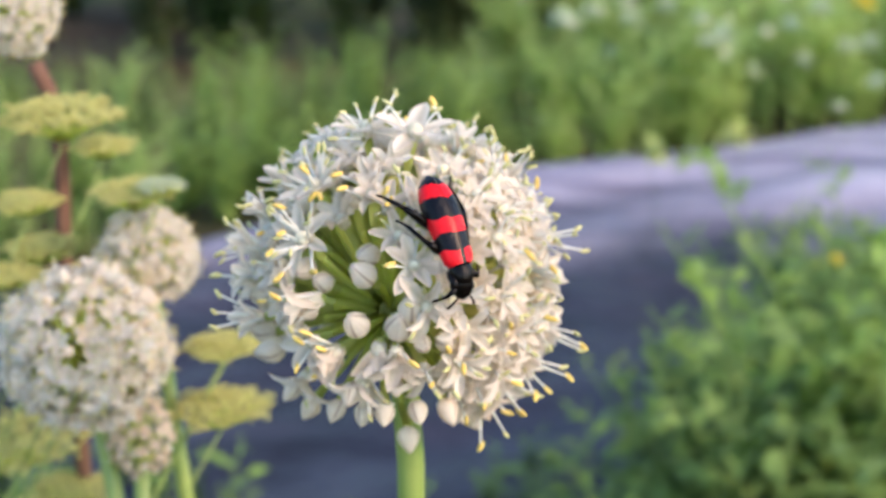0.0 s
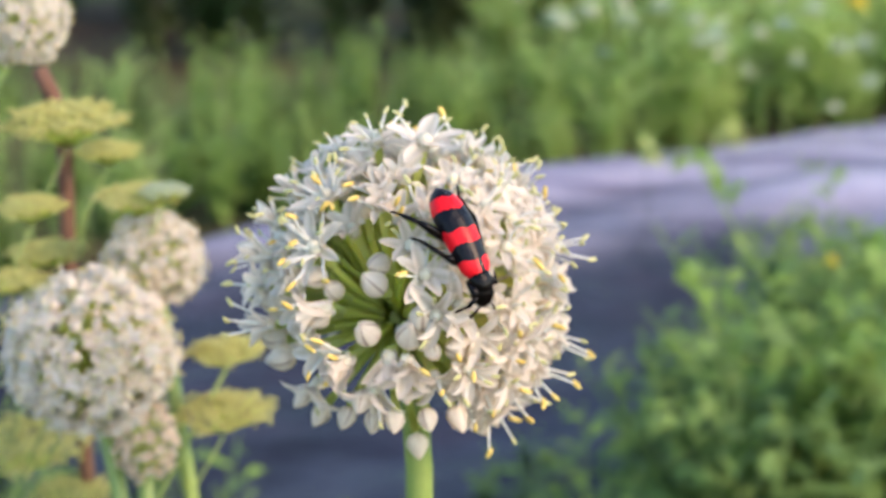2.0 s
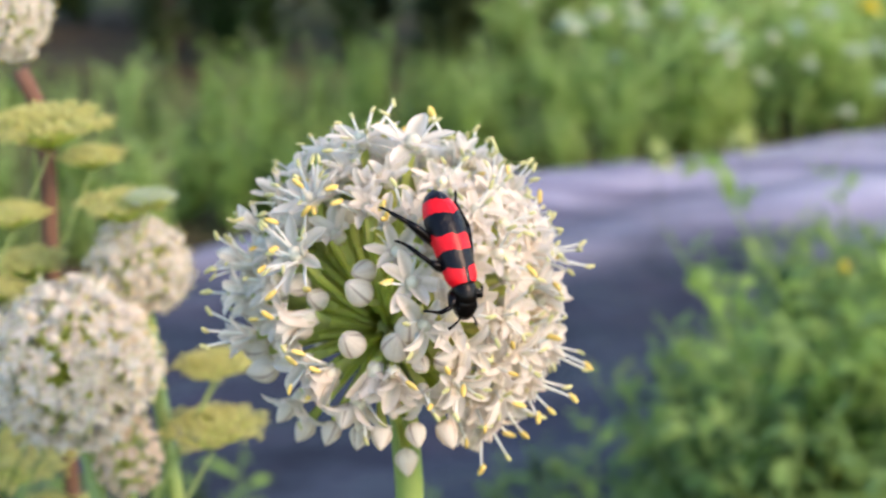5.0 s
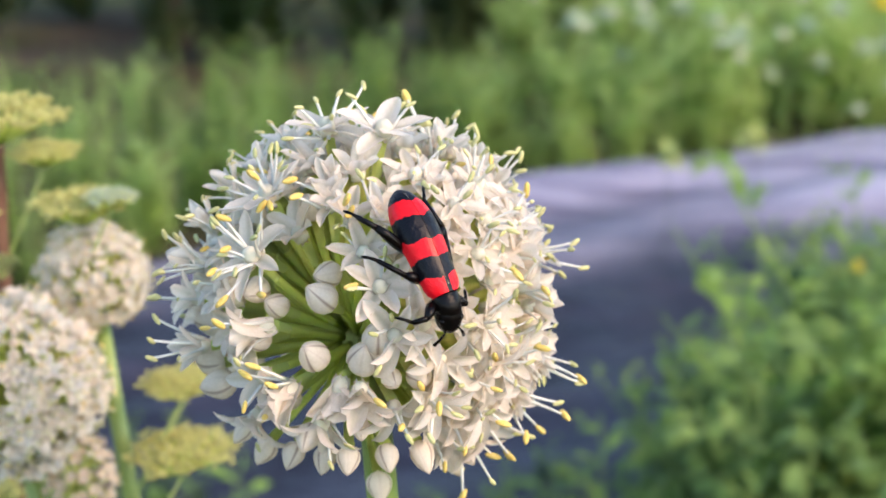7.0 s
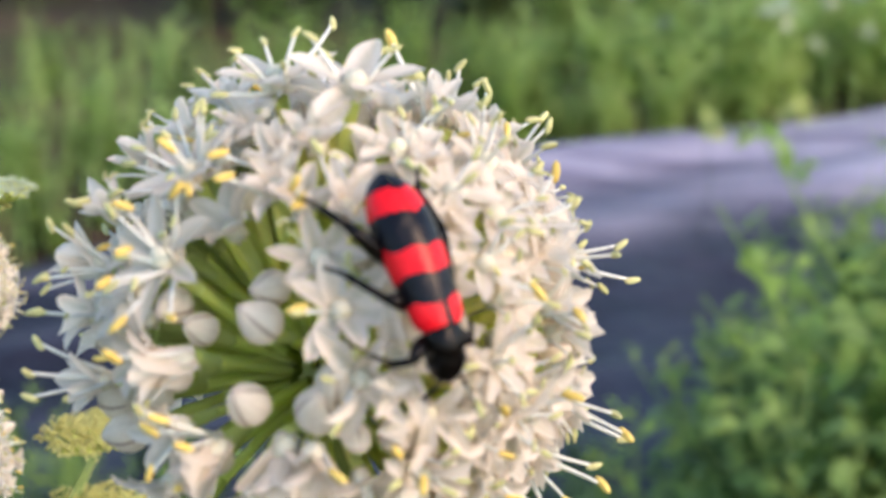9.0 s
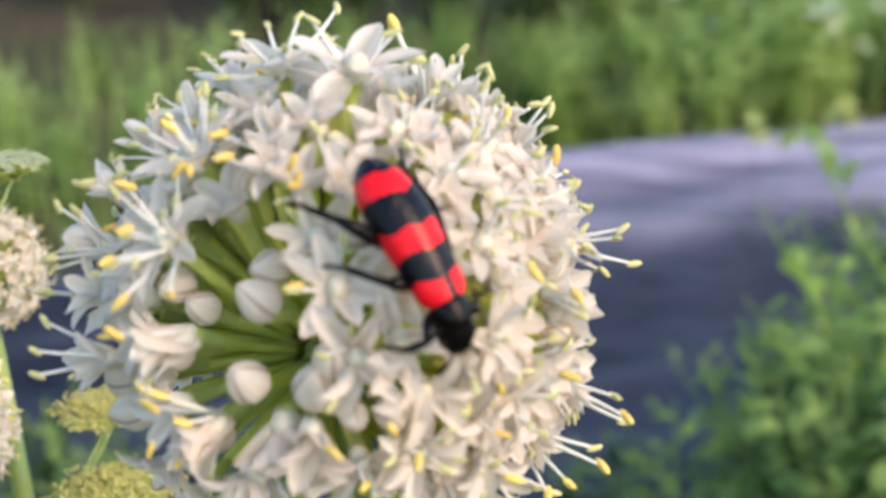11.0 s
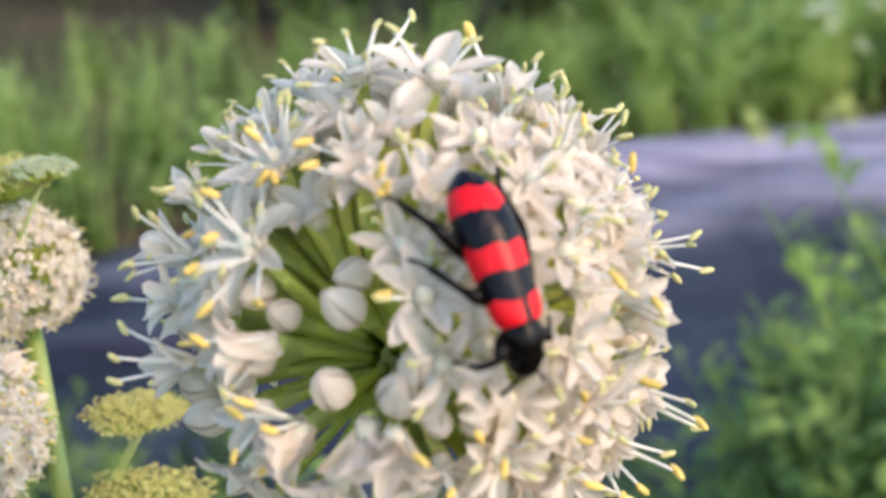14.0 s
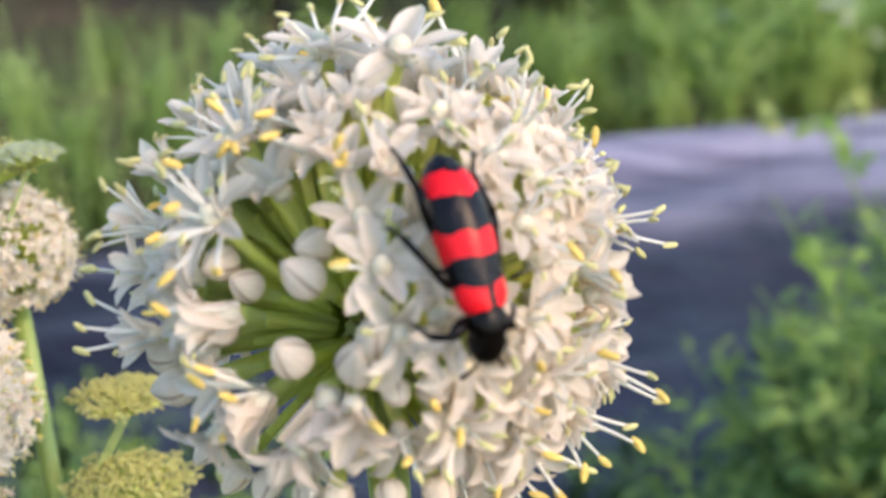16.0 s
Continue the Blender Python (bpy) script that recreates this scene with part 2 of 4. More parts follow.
def stamen_geo(length, lean, anther=0.00085, bent=12, sides=5):
    """A thread that leans out along x, and its anther: two meshes' worth of verts and faces."""
    pts, x, z = [], 0.0007, 0.0006
    for i in range(6):
        a = radians(lean + bent * i / 5)
        pts.append((x, 0, z))
        x += math.sin(a) * length / 5
        z += math.cos(a) * length / 5
    x, z = pts[-1][0], pts[-1][2]
    thread = tube(pts, [0.00036, 0.00031, 0.00027, 0.00023, 0.0002, 0.00017], sides)
    av, af = ovoid(0.00037 * anther / 0.00085, 0.00035 * anther / 0.00085, anther * 1.1, 6, 7)
    turn = Matrix.Translation((x, 0, z + 0.0002)) @ Matrix.Rotation(radians(lean + 40), 4, "Y")
    return thread, ([turn @ Vector(p) for p in av], af)


def bud_geo(r, h):
    """A closed bud of six ridged tepals."""
    rings, sides = 9, 36
    verts, faces, rib = [(0, 0, 0)], [], [0.3]
    for i in range(1, rings):
        u = i / rings
        s = math.sin(math.pi * u ** 0.78) ** 0.80 * (1 - 0.20 * u)
        for k in range(sides):
            t = math.tau * k / sides
            seam = k % 6 == 0
            rr = r * s * (0.955 if seam else 1.0) * (1.03 if (k // 6) % 2 else 1.0)
            verts.append((rr * math.cos(t), rr * math.sin(t), h * u))
            rib.append(1.0 if k % 12 == 0 else 0.15 if seam else 0.0)
    verts.append((0, 0, h))
    rib.append(0.5)
    for k in range(sides):
        faces.append((0, 1 + (k + 1) % sides, 1 + k))
        last = 1 + (rings - 2) * sides
        faces.append((len(verts) - 1, last + k, last + (k + 1) % sides))
    for i in range(rings - 2):
        for k in range(sides):
            a, b = 1 + i * sides + k, 1 + i * sides + (k + 1) % sides
            faces.append((a, b, b + sides, a + sides))
    return verts, faces, rib


rng = random.Random(11)
def tepals(length, width, cup, turns):
    """A stock of tepals of one size, bent in different ways."""
    made = []
    for sp, cu, ho in turns:
        v, f, r = petal_geo(length, width, sp, cu, cup, ho)
        made.append(mesh_of("petal", v, f, [M_PETAL], None, r))
    return made


PETALS = tepals(0.0070, 0.0026, 0.50, ((58, 16, 25), (68, 14, 20), (76, 12, 30), (84, 18, 10)))
BELLS = tepals(0.0068, 0.0025, 0.70, ((20, 14, 25), (30, 16, 30), (40, 18, 20), (52, 28, 0)))
DROOPING = tepals(0.0078, 0.0024, 0.70, ((26, 20, 10), (36, 26, 0), (48, 40, 0), (58, 62, 0)))
NODDERS = tepals(0.0074, 0.0032, 0.75, ((18, 18, 20), (28, 22, 10), (40, 30, 0), (50, 50, 0)))
STAMENS = []
for ln, le, be, am in ((0.0072, 14, 10, M_ANTHER), (0.0080, 22, 14, M_ANTHER_PALE), (0.0056, 30, 18, M_ANTHER), (0.0084, 12, 22, M_ANTHER_PALE), (0.0060, 18, 25, M_ANTHER_PALE)):
    th, an = stamen_geo(ln, le, 0.00100 if am is M_ANTHER else 0.00088, be)
    STAMENS.append(Geo().add(*th, 0).add(*an, 1).mesh("stamen", [M_FILAMENT, am]))


def straight_stamens(anther, material):
    """Nearly straight stamens of several lengths: a list of (length, mesh)."""
    made = []
    for ln in (0.0032, 0.0042, 0.0052, 0.0062, 0.0072):
        th, an = stamen_geo(ln, 4, anther, 12)
        made.append((ln + 0.0008, Geo().add(*th, 0).add(*an, 1).mesh("stamen", [M_FILAMENT, material])))
    return made


LONG_STAMENS, PALE_STAMENS = straight_stamens(0.00110, M_ANTHER), straight_stamens(0.0009, M_ANTHER_PALE)
OVARY = mesh_of("ovary", *ovoid(0.00125, 0.00125, 0.0014, 7, 12, lambda u: 1.0 + 0.08 * math.sin(u * 9), 0.0015), [M_OVARY])
BUDS = [Geo().add(*bud_geo(r, h)[:2], 0, bud_geo(r, h)[2]).mesh("bud", [M_BUD])
        for r, h in ((0.0021, 0.0053), (0.0020, 0.0060), (0.0017, 0.0045), (0.00225, 0.0054))]
PLUMP_BUDS = [Geo().add(*bud_geo(r, h)[:2], 0, bud_geo(r, h)[2]).mesh("bud", [M_BUD]) for r, h in ((0.0024, 0.0060), (0.0025, 0.0062), (0.0023, 0.0057))]
PEDICEL = mesh_of("pedicel", *tube([(0, 0, 0), (0.0005, 0, 0.25), (0.0008, 0, 0.5), (0.0006, 0, 0.8), (0, 0, 1)],
                                   [0.00060, 0.00056, 0.00056, 0.00060, 0.0008], 7), [M_PEDICEL])


def joined_floret(kind, petal=M_PETAL, stamens=4, width=0.0024):
    """A whole floret in one mesh, for the sides of the heads that stay out of sight or far off."""
    g = Geo()
    sp, cu = ((26, 20), (40, 28), (54, 36), (66, 22))[kind]
    for k in range(6):
        v, f, r = petal_geo(0.0066, width, sp + rng.uniform(-10, 10), cu, 0.6)
        g.add(v, f, 0, r, Matrix.Rotation(k * math.tau / 6, 4, "Z"))
    for k in range(stamens):
        th, an = stamen_geo(rng.uniform(0.0048, 0.0070), rng.uniform(10, 30), bent=14, sides=4)
        m = Matrix.Rotation((k + 0.5) * math.tau / stamens, 4, "Z")
        g.add(*th, 1, None, m).add(*an, 2 if k == 1 else 3, None, m)
    g.add(*ovoid(0.00125, 0.00125, 0.0014, 5, 8, None, 0.0015), 4)
    return g.mesh("floret", [petal, M_FILAMENT, M_ANTHER, M_ANTHER_PALE, M_OVARY])


FLORETS = [joined_floret(0, stamens=1), joined_floret(1, stamens=1), joined_floret(2, stamens=2), joined_floret(1, stamens=2), joined_floret(0, stamens=0), joined_floret(1, stamens=0)]
WIDE_FLORETS = [joined_floret(3, stamens=5, width=0.0030), joined_floret(3, stamens=4, width=0.0028), joined_floret(2, stamens=6, width=0.0030)]
PEACH_FLORETS = [joined_floret(3, M_PEACH, 2, 0.0031), joined_floret(2, M_PEACH, 2, 0.0030)]


def open_floret(parent, m, kind, threads=0.6, stock=PETALS):
    """A floret whose tepals and stamens are pieces of their own."""
    core = part("floret", OVARY, parent, m)
    for k in range(6):
        p = stock[max(0, min(3, kind + rng.choice((-1, 0, 0, 1))))]
        turn = Matrix.Rotation(k * math.tau / 6 + rng.uniform(-0.12, 0.12), 4, "Z") @ Matrix.Rotation(rng.uniform(-0.16, 0.16), 4, "Y") @ Matrix.Rotation(rng.uniform(-0.2, 0.2), 4, "X")
        wide = rng.uniform(0.86, 1.12) if k % 2 else rng.uniform(0.72, 0.95)
        part("petal", p, core, turn @ Matrix.Diagonal((1, wide, rng.uniform(0.88, 1.08), 1)))
    for k in range(6):
        if rng.random() > threads:
            continue
        part("stamen", rng.choice(STAMENS[1::2] * 2 + STAMENS[4:]), core, Matrix.Rotation((k + 0.5) * math.tau / 6 + rng.uniform(-0.2, 0.2), 4, "Z") @ Matrix.Diagonal((1, 1, rng.uniform(0.50, 0.80), 1)))
    return core


# ---- ground and mulch film ----
def ground_sheet():
    g = []
    xs = [-400, -60, -12, -6] + [i * 0.2 - 3 for i in range(31)] + [6, 12, 60, 400]
    ys = [-400, -60, -8, -2] + [i * 0.2 - 1 for i in range(41)] + [10, 20, 60, 400]
    for y in ys:
        for x in xs:
            near = abs(x) < 5 and -1.5 < y < 9
            g.append((x, y, (0.012 * noise.noise((x * 1.7, y * 1.7, 0)) - 0.03) if near else -0.03))
    w = len(xs)
    faces = [(j * w + i, j * w + i + 1, (j + 1) * w + i + 1, (j + 1) * w + i) for j in range(len(ys) - 1) for i in range(w - 1)]
    ob = new("ground", mesh_of("ground", g, faces, [M_SOIL]))
    return tagged(ob, "dark brown garden soil with thin green growth", "ground", kind="structure")


EDGE, ALONG = Vector((0.356, 2.582, 0)), Vector((0.921, 0.389, 0)).normalized()
ACROSS = Vector((ALONG.y, -ALONG.x, 0))       # from the far edge towards the camera


def film_start(u):
    """The far edge bends towards the camera on one side and away from it on the other."""
    return 0.22 * min(0, u) ** 2 - 0.095 - 0.07 * max(0, u)


def film_height(u, s):
    """Height of the film, s metres nearer than its far edge and u metres along it."""
    q = min(1, max(0, (s - 0.02 - 0.75 * min(1, max(0, u + 0.1))) / 0.60))
    bed = 0.035 - 0.05 * q * q * (3 - 2 * q)
    rise = min(1, max(0, (s - film_start(u)) / 0.10))
    fold = 0.022 * noise.noise((u * 0.9, s * 5.5, 3)) + 0.012 * noise.noise((u * 3 + s * 2, s * 9, 7)) + 0.004 * noise.noise((u * 9, s * 16, 2)) + 0.02 * noise.noise((u * 0.8, s * 1.2, 1))
    return -0.01 + (bed + 0.01 + fold) * rise


def film_sheet():
    verts, faces = [], []
    nu, ns = 200, 110
    for i in range(nu + 1):
        u = -1.9 + 4.5 * i / nu
        for j in range(ns + 1):
            s = film_start(u) + (1.75 - film_start(u)) * j / ns - 0.03 * noise.noise((u * 4, 5, 5)) * (j == 0)
            p = EDGE + ALONG * u + ACROSS * s
            verts.append((p.x, p.y, film_height(u, s)))
    for i in range(nu):
        for j in range(ns):
            a = i * (ns + 1) + j
            faces.append((a, a + 1, a + ns + 2, a + ns + 1))
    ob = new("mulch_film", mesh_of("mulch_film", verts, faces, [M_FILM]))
    return tagged(ob, "wrinkled grey-violet plastic mulch film over a low bed", "mulch film", kind="structure")


ground_sheet()
film_sheet()


# ---- onion flowers ----
SEAT = Vector((-0.0088, 0.2450, 0.6092))      # where the flower stalks of the main head meet
BALL = Vector((-0.0078, 0.2476, 0.6143))      # middle of the round head
# where the pieces of the main head stand: degrees round it and up
STARS = [(31, 77), (-54, 50, 22.8), (-41, 29, 23.2), (8, 23), (-58, 78), (36, 59), (71, 48), (46, 28), (44, 7), (25, -15), (53, -8), (46, 45), (57, 37)]     # wide open florets
BELLS_AT = [(-3, 46), (11, 46), (-13, 51), (-78, 17), (-74, 6), (-68, -9), (-57, 69), (-95, 53), (-83, 29), (-1, 66), (97, 64), (116, 56), (110, 47), (105, 39), (101, 29), (96, 15), (53, 19), (73, -7), (81, -18), (21, 57), (-15, 58), (3, 35), (70, 23), (-106, 64), (-89, 42), (77, 30), (70, 11), (45, 56), (72, 4), (40, 0), (79, -15), (72, -29), (51, -1)]     # half open florets
DROOPS = [(12, -19), (21, 9), (38, 1), (23, -15), (44, -25), (62, -41), (-41, -29), (56, -47), (-12, -24), (12, 7), (46, -11), (26, -3)]     # florets that hang their mouths down
BUDS_AT = [(-55, 31, 19.2), (20, -7), (11, -7), (90, 2), (87, -7), (27, -10)]
BUDS_LOW = [(-62, -40), (-56, -48), (-30, -41), (-15, -40), (-4, -34), (10, -35), (10, -65), (23, -35), (52, -53), (-16, -24), (1, -23), (57, -49)]
NODDING = [(-34, 7, 20.5, -71, -9), (-24, -14, 21.5, -34, -16), (1, -10, 22.5, 6, -15), (-6, -9, 21.5, -7, -31)]     # florets round the gap: az, el, reach in millimetres, and the way their mouths point
CLOSED = [(-10, 17, 19.5, -51, 42), (-14, -5, 20.5, -26, 41), (-10, 32, 17.5, -42, 7), (-40, 11, 16.5, -36, 31), (-74, -4, 20.4, -108, 0), (-64, -24, 22.2, -102, -16), (-54, 19, 17.5, -28, 0), (-68, -17, 22.4, -126, -5), (2, -6, 21.0, 9, 51), (7, 2, 22.0, 8, 60)]     # plump buds round the gap, in the same way
TIPS = [(107, 85), (144, 74), (-29, 55), (-42, 50), (-37, 46), (-22, 50), (-44, 31), (-48, 23), (-46, 39), (-41, 41), (-6, 44), (-3, 40), (2, 44), (2, 25), (-37, 17), (-29, 17), (-38, 6), (-19, -6), (-24, 0), (-29, -6), (4, -6), (88, 33), (42, -3), (54, 22), (66, 14), (57, 0), (-29, -20), (19, -7), (24, -9), (15, -17), (46, -25)]     # ends of yellow stamens
TIPS_PALE = [(29, 86), (104, 82), (71, 73), (-51, 74), (-52, 80), (-47, 66), (-60, 58), (-57, 53), (-45, 59), (-64, 45), (-69, 35), (-72, 30), (-61, 39), (-56, 31), (32, 53), (27, 52), (6, 54), (90, 69), (79, 63), (74, 59), (78, 54), (93, 43), (61, 48), (53, 48), (46, 36), (55, 32), (41, 43), (82, 27), (80, 19), (44, 10), (51, 13), (58, 10), (30, 9), (33, 5), (33, 51), (20, -11), (26, -14), (13, -19), (18, -20)]     # ends of pale stamens
RIM_TIPS = [(-150, 78, 29.7), (136, 72, 29.5), (80, -16, 33.4), (75, -24, 33.2), (70, -32, 31.7), (68, -32, 31.2), (62, -40, 30.7), (52, -52, 32.3), (59, -46, 29.2), (63, -42, 30.6)]     # the same at the rim, with their reach in millimetres
RIM_TIPS_PALE = [(167, 78, 30.5), (-77, 20, 31.3), (-79, 22, 29.6), (-76, 16, 30.8), (-75, 13, 30.4), (-74, 9, 30.7), (-73, 8, 30.3), (-69, -1, 31.3), (-67, -5, 32.4), (-65, -10, 32.1), (120, 63, 29.5), (115, 58, 29.5), (110, 51, 30.0), (106, 46, 30.2), (104, 43, 31.0), (102, 38, 30.7), (96, 19, 29.2), (93, 14, 31.1), (92, 13, 31.4), (92, 9, 29.4), (90, 7, 31.7), (81, -14, 31.5), (78, -21, 33.3), (74, -27, 32.1), (66, -34, 31.3), (57, -48, 32.4), (67, -38, 29.9)]
HOLES = [(-18, 34, 10), (-21, 27, 10), (-2, 13, 10), (-13, 10, 12), (1, 6, 7), (44, 15, 5), (36, 4, 5), (26, 66, 4), (-6, 1, 6), (-3, 18, 9), (-22, 12, 8), (-25, 22, 9), (-12, 26, 12), (-28, 10, 8), (-18, -7, 6), (-20, -2, 9), (-14, 34, 9)]    # gaps in the head: az, el, half width


def angle_of(a, b):
    return math.degrees(a.angle(b))


def stalk(parent, top, radius, lean=(0, 0), power=2):
    """A green stem from the ground to top, in the parent's space."""
    n = 9
    pts = [(top.x + lean[0] * (1 - i / n) ** power, top.y + lean[1] * (1 - i / n) ** power, -0.05 + (top.z + 0.05) * i / n) for i in range(n + 1)]
    v, f = tube(pts, [radius * (1.5 - 0.5 * i / n) for i in range(n + 1)], 14)
    return part("stem", mesh_of("stem", v, f, [M_STALK]), parent)


def main_onion():
    global rng
    rng = random.Random(11)
    base = new("onion_flower")
    base.location = (SEAT.x, SEAT.y, 0)
    tagged(base, "white onion flower head with open florets, buds and a gap", "flower", group="onion flowers")
    origin = Vector((SEAT.x, SEAT.y, 0))
    seat, ball = SEAT - origin, BALL - origin
    side = Vector((0.0032, 0.0, 0))
    pts = [Vector((0, 0, -0.05)) + side * 1.6, Vector((0, 0, 0.2)) + side * 1.3, Vector((0, 0, 0.4)) + side * 1.1, Vector((0, 0, seat.z - 0.05)) + side,
           Vector((0, 0, seat.z - 0.028)) + side, Vector((0, 0, seat.z - 0.016)) + side * 0.75, Vector((0, 0, seat.z - 0.007)) + side * 0.3, seat]
    v, f = tube(pts, [0.0036, 0.0031, 0.0027, 0.0024, 0.0024, 0.0024, 0.0026, 0.0026], 16)
    part("stem", mesh_of("stem", v, f, [M_STALK]), base)
    part("seat", mesh_of("seat", *ovoid(0.0036, 0.0036, 0.0030, 7, 12, None, 0), [M_PEDICEL]), base, Matrix.Translation(seat))
    taken, throats, wide = [], [], []

    def attach(d, r, make, hang=0.0, press=0.0, aside=0.0, toward=None):
        """A piece at the end of its flower stalk; the head is a little flattened on one shoulder."""
        place = ball + d * (r - press * max(0.0, d.dot(direction(-62, 45))) ** 4)
        way = (place - seat).normalized() * 0.6 + d * 0.4
        way = toward or (way + Vector((-aside, aside * 0.5, -hang))).normalized()
        part("pedicel", PEDICEL, base, aim(seat, place - seat, rng.uniform(0, 6.28)) @ Matrix.Diagonal((1, 1, (place - seat).length, 1)))
        make(aim(place, way, rng.uniform(0, 6.28)))
        taken.append(d)
        return place

    for az, el, *deep in STARS:
        size = 1.15 if 70 < el and az > 0 else 1.06 if az < 0 else rng.uniform(0.80, 0.92)
        wide.append((direction(az, el), 15 if size > 1.1 else 11.5 if az < 0 else 8.5))
        throats.append(attach(direction(az, el), deep[0] / 1000 if deep else 0.0258 if size > 1 else 0.0242, lambda m: open_floret(base, m @ Matrix.Scale(size, 4), 2 if el > 25 else 1, 0.8 if az < 0 else 0.35)))
    for az, el in BELLS_AT:
        rim = abs(az) > 66
        throats.append(attach(direction(az, el), 0.0236 if rim else rng.uniform(0.0215, 0.0230), lambda m: open_floret(base, m @ Matrix.Scale(rng.uniform(0.78, 0.92) if az > 20 else rng.uniform(0.84, 1.0), 4), rng.choice((1, 2, 2, 3)), 0.4 if rim or az > 25 else 0.2, BELLS)))
    for az, el in DROOPS:
        throats.append(attach(direction(az, el + 3), rng.uniform(0.0230, 0.0240), lambda m: open_floret(base, m @ Matrix.Scale(rng.uniform(0.90, 1.02), 4), 2, 0.25, DROOPING), 0.42 if az < 20 else 0.28))
    for az, el, reach, turn, rise in NODDING:
        throats.append(attach(direction(az, el), reach / 1000, lambda m: open_floret(base, m, 1, 0.2, NODDERS), toward=direction(turn, rise)))
    for az, el, reach, turn, rise in CLOSED:
        attach(direction(az, el), reach / 1000, lambda m: part("bud", rng.choice(PLUMP_BUDS), base, m @ Matrix.Scale(0.82 if reach < 18 else 1.0, 4)), toward=direction(turn, rise))
    for tips, stock, rest in ((TIPS, LONG_STAMENS, 0.0290), (TIPS_PALE, PALE_STAMENS, 0.0290), (RIM_TIPS, LONG_STAMENS, 0), (RIM_TIPS_PALE, PALE_STAMENS, 0)):
        for az, el, *reach in tips:
            tip = ball + direction(az, el) * (reach[0] / 1000 if reach else rest)
            root = min(throats, key=lambda p: (p - tip).length)
            reach = max(0.0040, min(0.0080, (tip - root).length))
            root = tip - (tip - root).normalized() * reach
            ln, mesh = min(stock, key=lambda k: abs(k[0] - reach))
            part("stamen", mesh, base, aim(root, tip - root, rng.uniform(0, 6.28)) @ Matrix.Diagonal((1.3, 1.3, reach / ln, 1) if el > 70 and stock is LONG_STAMENS else (1, 1, reach / ln, 1)))
    for az, el, *deep in BUDS_AT:
        attach(direction(az, el), deep[0] / 1000 if deep else rng.uniform(0.0212, 0.0222), lambda m: part("bud", rng.choice(BUDS), base, m @ Matrix.Scale(0.90, 4) @ Matrix.Rotation(rng.uniform(-0.2, 0.3), 4, "X")), 0.0, 0.0, 1.1 if az < 0 else 0.0)
    for az, el in BUDS_LOW:
        attach(direction(az, el), rng.uniform(0.0235, 0.0250), lambda m: part("bud", rng.choice(BUDS), base, m @ Matrix.Scale(rng.uniform(0.80, 0.95), 4)), 0.25)
    # the florets between and behind them
    total = 900
    for i in range(total):
        el = math.degrees(math.asin(1 - 2 * (i + 0.5) / total)) + rng.uniform(-4, 4)
        az = (i * 137.508) % 360 - 180 + rng.uniform(-5, 5)
        d = direction(az, el)
        behind = abs(az) > 100
        if el < (-32 if behind else -46 if az > 35 else -40 if az > -32 else -14) or any(angle_of(d, direction(a, e)) < w for a, e, w in HOLES):
            continue
        if min(angle_of(d, o) for o in taken) < (8.6 if az < 25 and not behind else 7.2) or any(angle_of(d, o) < w for o, w in wide):
            continue
        if behind and rng.random() < 0.45:
            continue
        rim = any(angle_of(d, direction(a, e)) < w + 6 for a, e, w in HOLES)       # closed florets at the rim of the gap
        if rng.random() < (0.45 if el < -8 and az < 30 else 0.14):
            attach(d, rng.uniform(0.0195, 0.0212), lambda m: part("bud", rng.choice(BUDS), base, m @ Matrix.Scale(0.85, 4)), 0.0, 0.0034)
        else:
            attach(d, rng.uniform(0.0200, 0.0222), lambda m: part("floret", rng.choice(FLORETS[::4] if rim else FLORETS), base, m), 0.0, 0.0034)
    # flower stalks of the hidden side, seen through the gap
    for k in range(110):
        d = direction(rng.uniform(-165, -62), rng.uniform(-22, 80))
        place = ball + d * rng.uniform(0.0185, 0.0200)
        part("pedicel", PEDICEL, base, aim(seat, place - seat, rng.uniform(0, 6.28)) @ Matrix.Diagonal((0.95, 0.95, (place - seat).length, 1)))
    return base


def small_onion(centre, radius, count, lean=(0.0, 0.0), label="", florets=WIDE_FLORETS + FLORETS[:4], squash=1.0, bud_share=0.12, power=2):
    """A smaller or farther head: florets of one mesh each round a seat on a stem."""
    base = new("onion_flower")
    base.location = (centre[0], centre[1], 0)
    tagged(base, label or "round white onion flower head on a green stem", "flower", group="onion flowers")
    c = Vector((0, 0, centre[2]))
    k = radius / 0.0305
    seat = c - Vector((0, 0, 0.004 * k))
    stalk(base, seat, 0.0030 * max(k, 0.6), lean, power)
    for i in range(count):
        el = math.degrees(math.asin(1 - 2 * (i + 0.5) / count)) + rng.uniform(-5, 5)
        az = (i * 137.508) % 360 + rng.uniform(-6, 6)
        if el < -68:
            continue
        d = direction(az, el)
        d.z *= squash
        k2 = k * 1.05
        place = c + d * 0.0240 * k * rng.uniform(0.86, 1.09)
        ln = (place - seat).length
        part("pedicel", PEDICEL, base, aim(seat, place - seat) @ Matrix.Diagonal((k * 0.7, k * 0.7, ln, 1)))
        m = aim(place, place - seat, rng.uniform(0, 6.28)) @ Matrix.Diagonal((k2, k2, k2, 1))
        if rng.random() < bud_share:
            part("bud", rng.choice(BUDS), base, m)
        else:
            part("floret", rng.choice(florets), base, m)
    return base


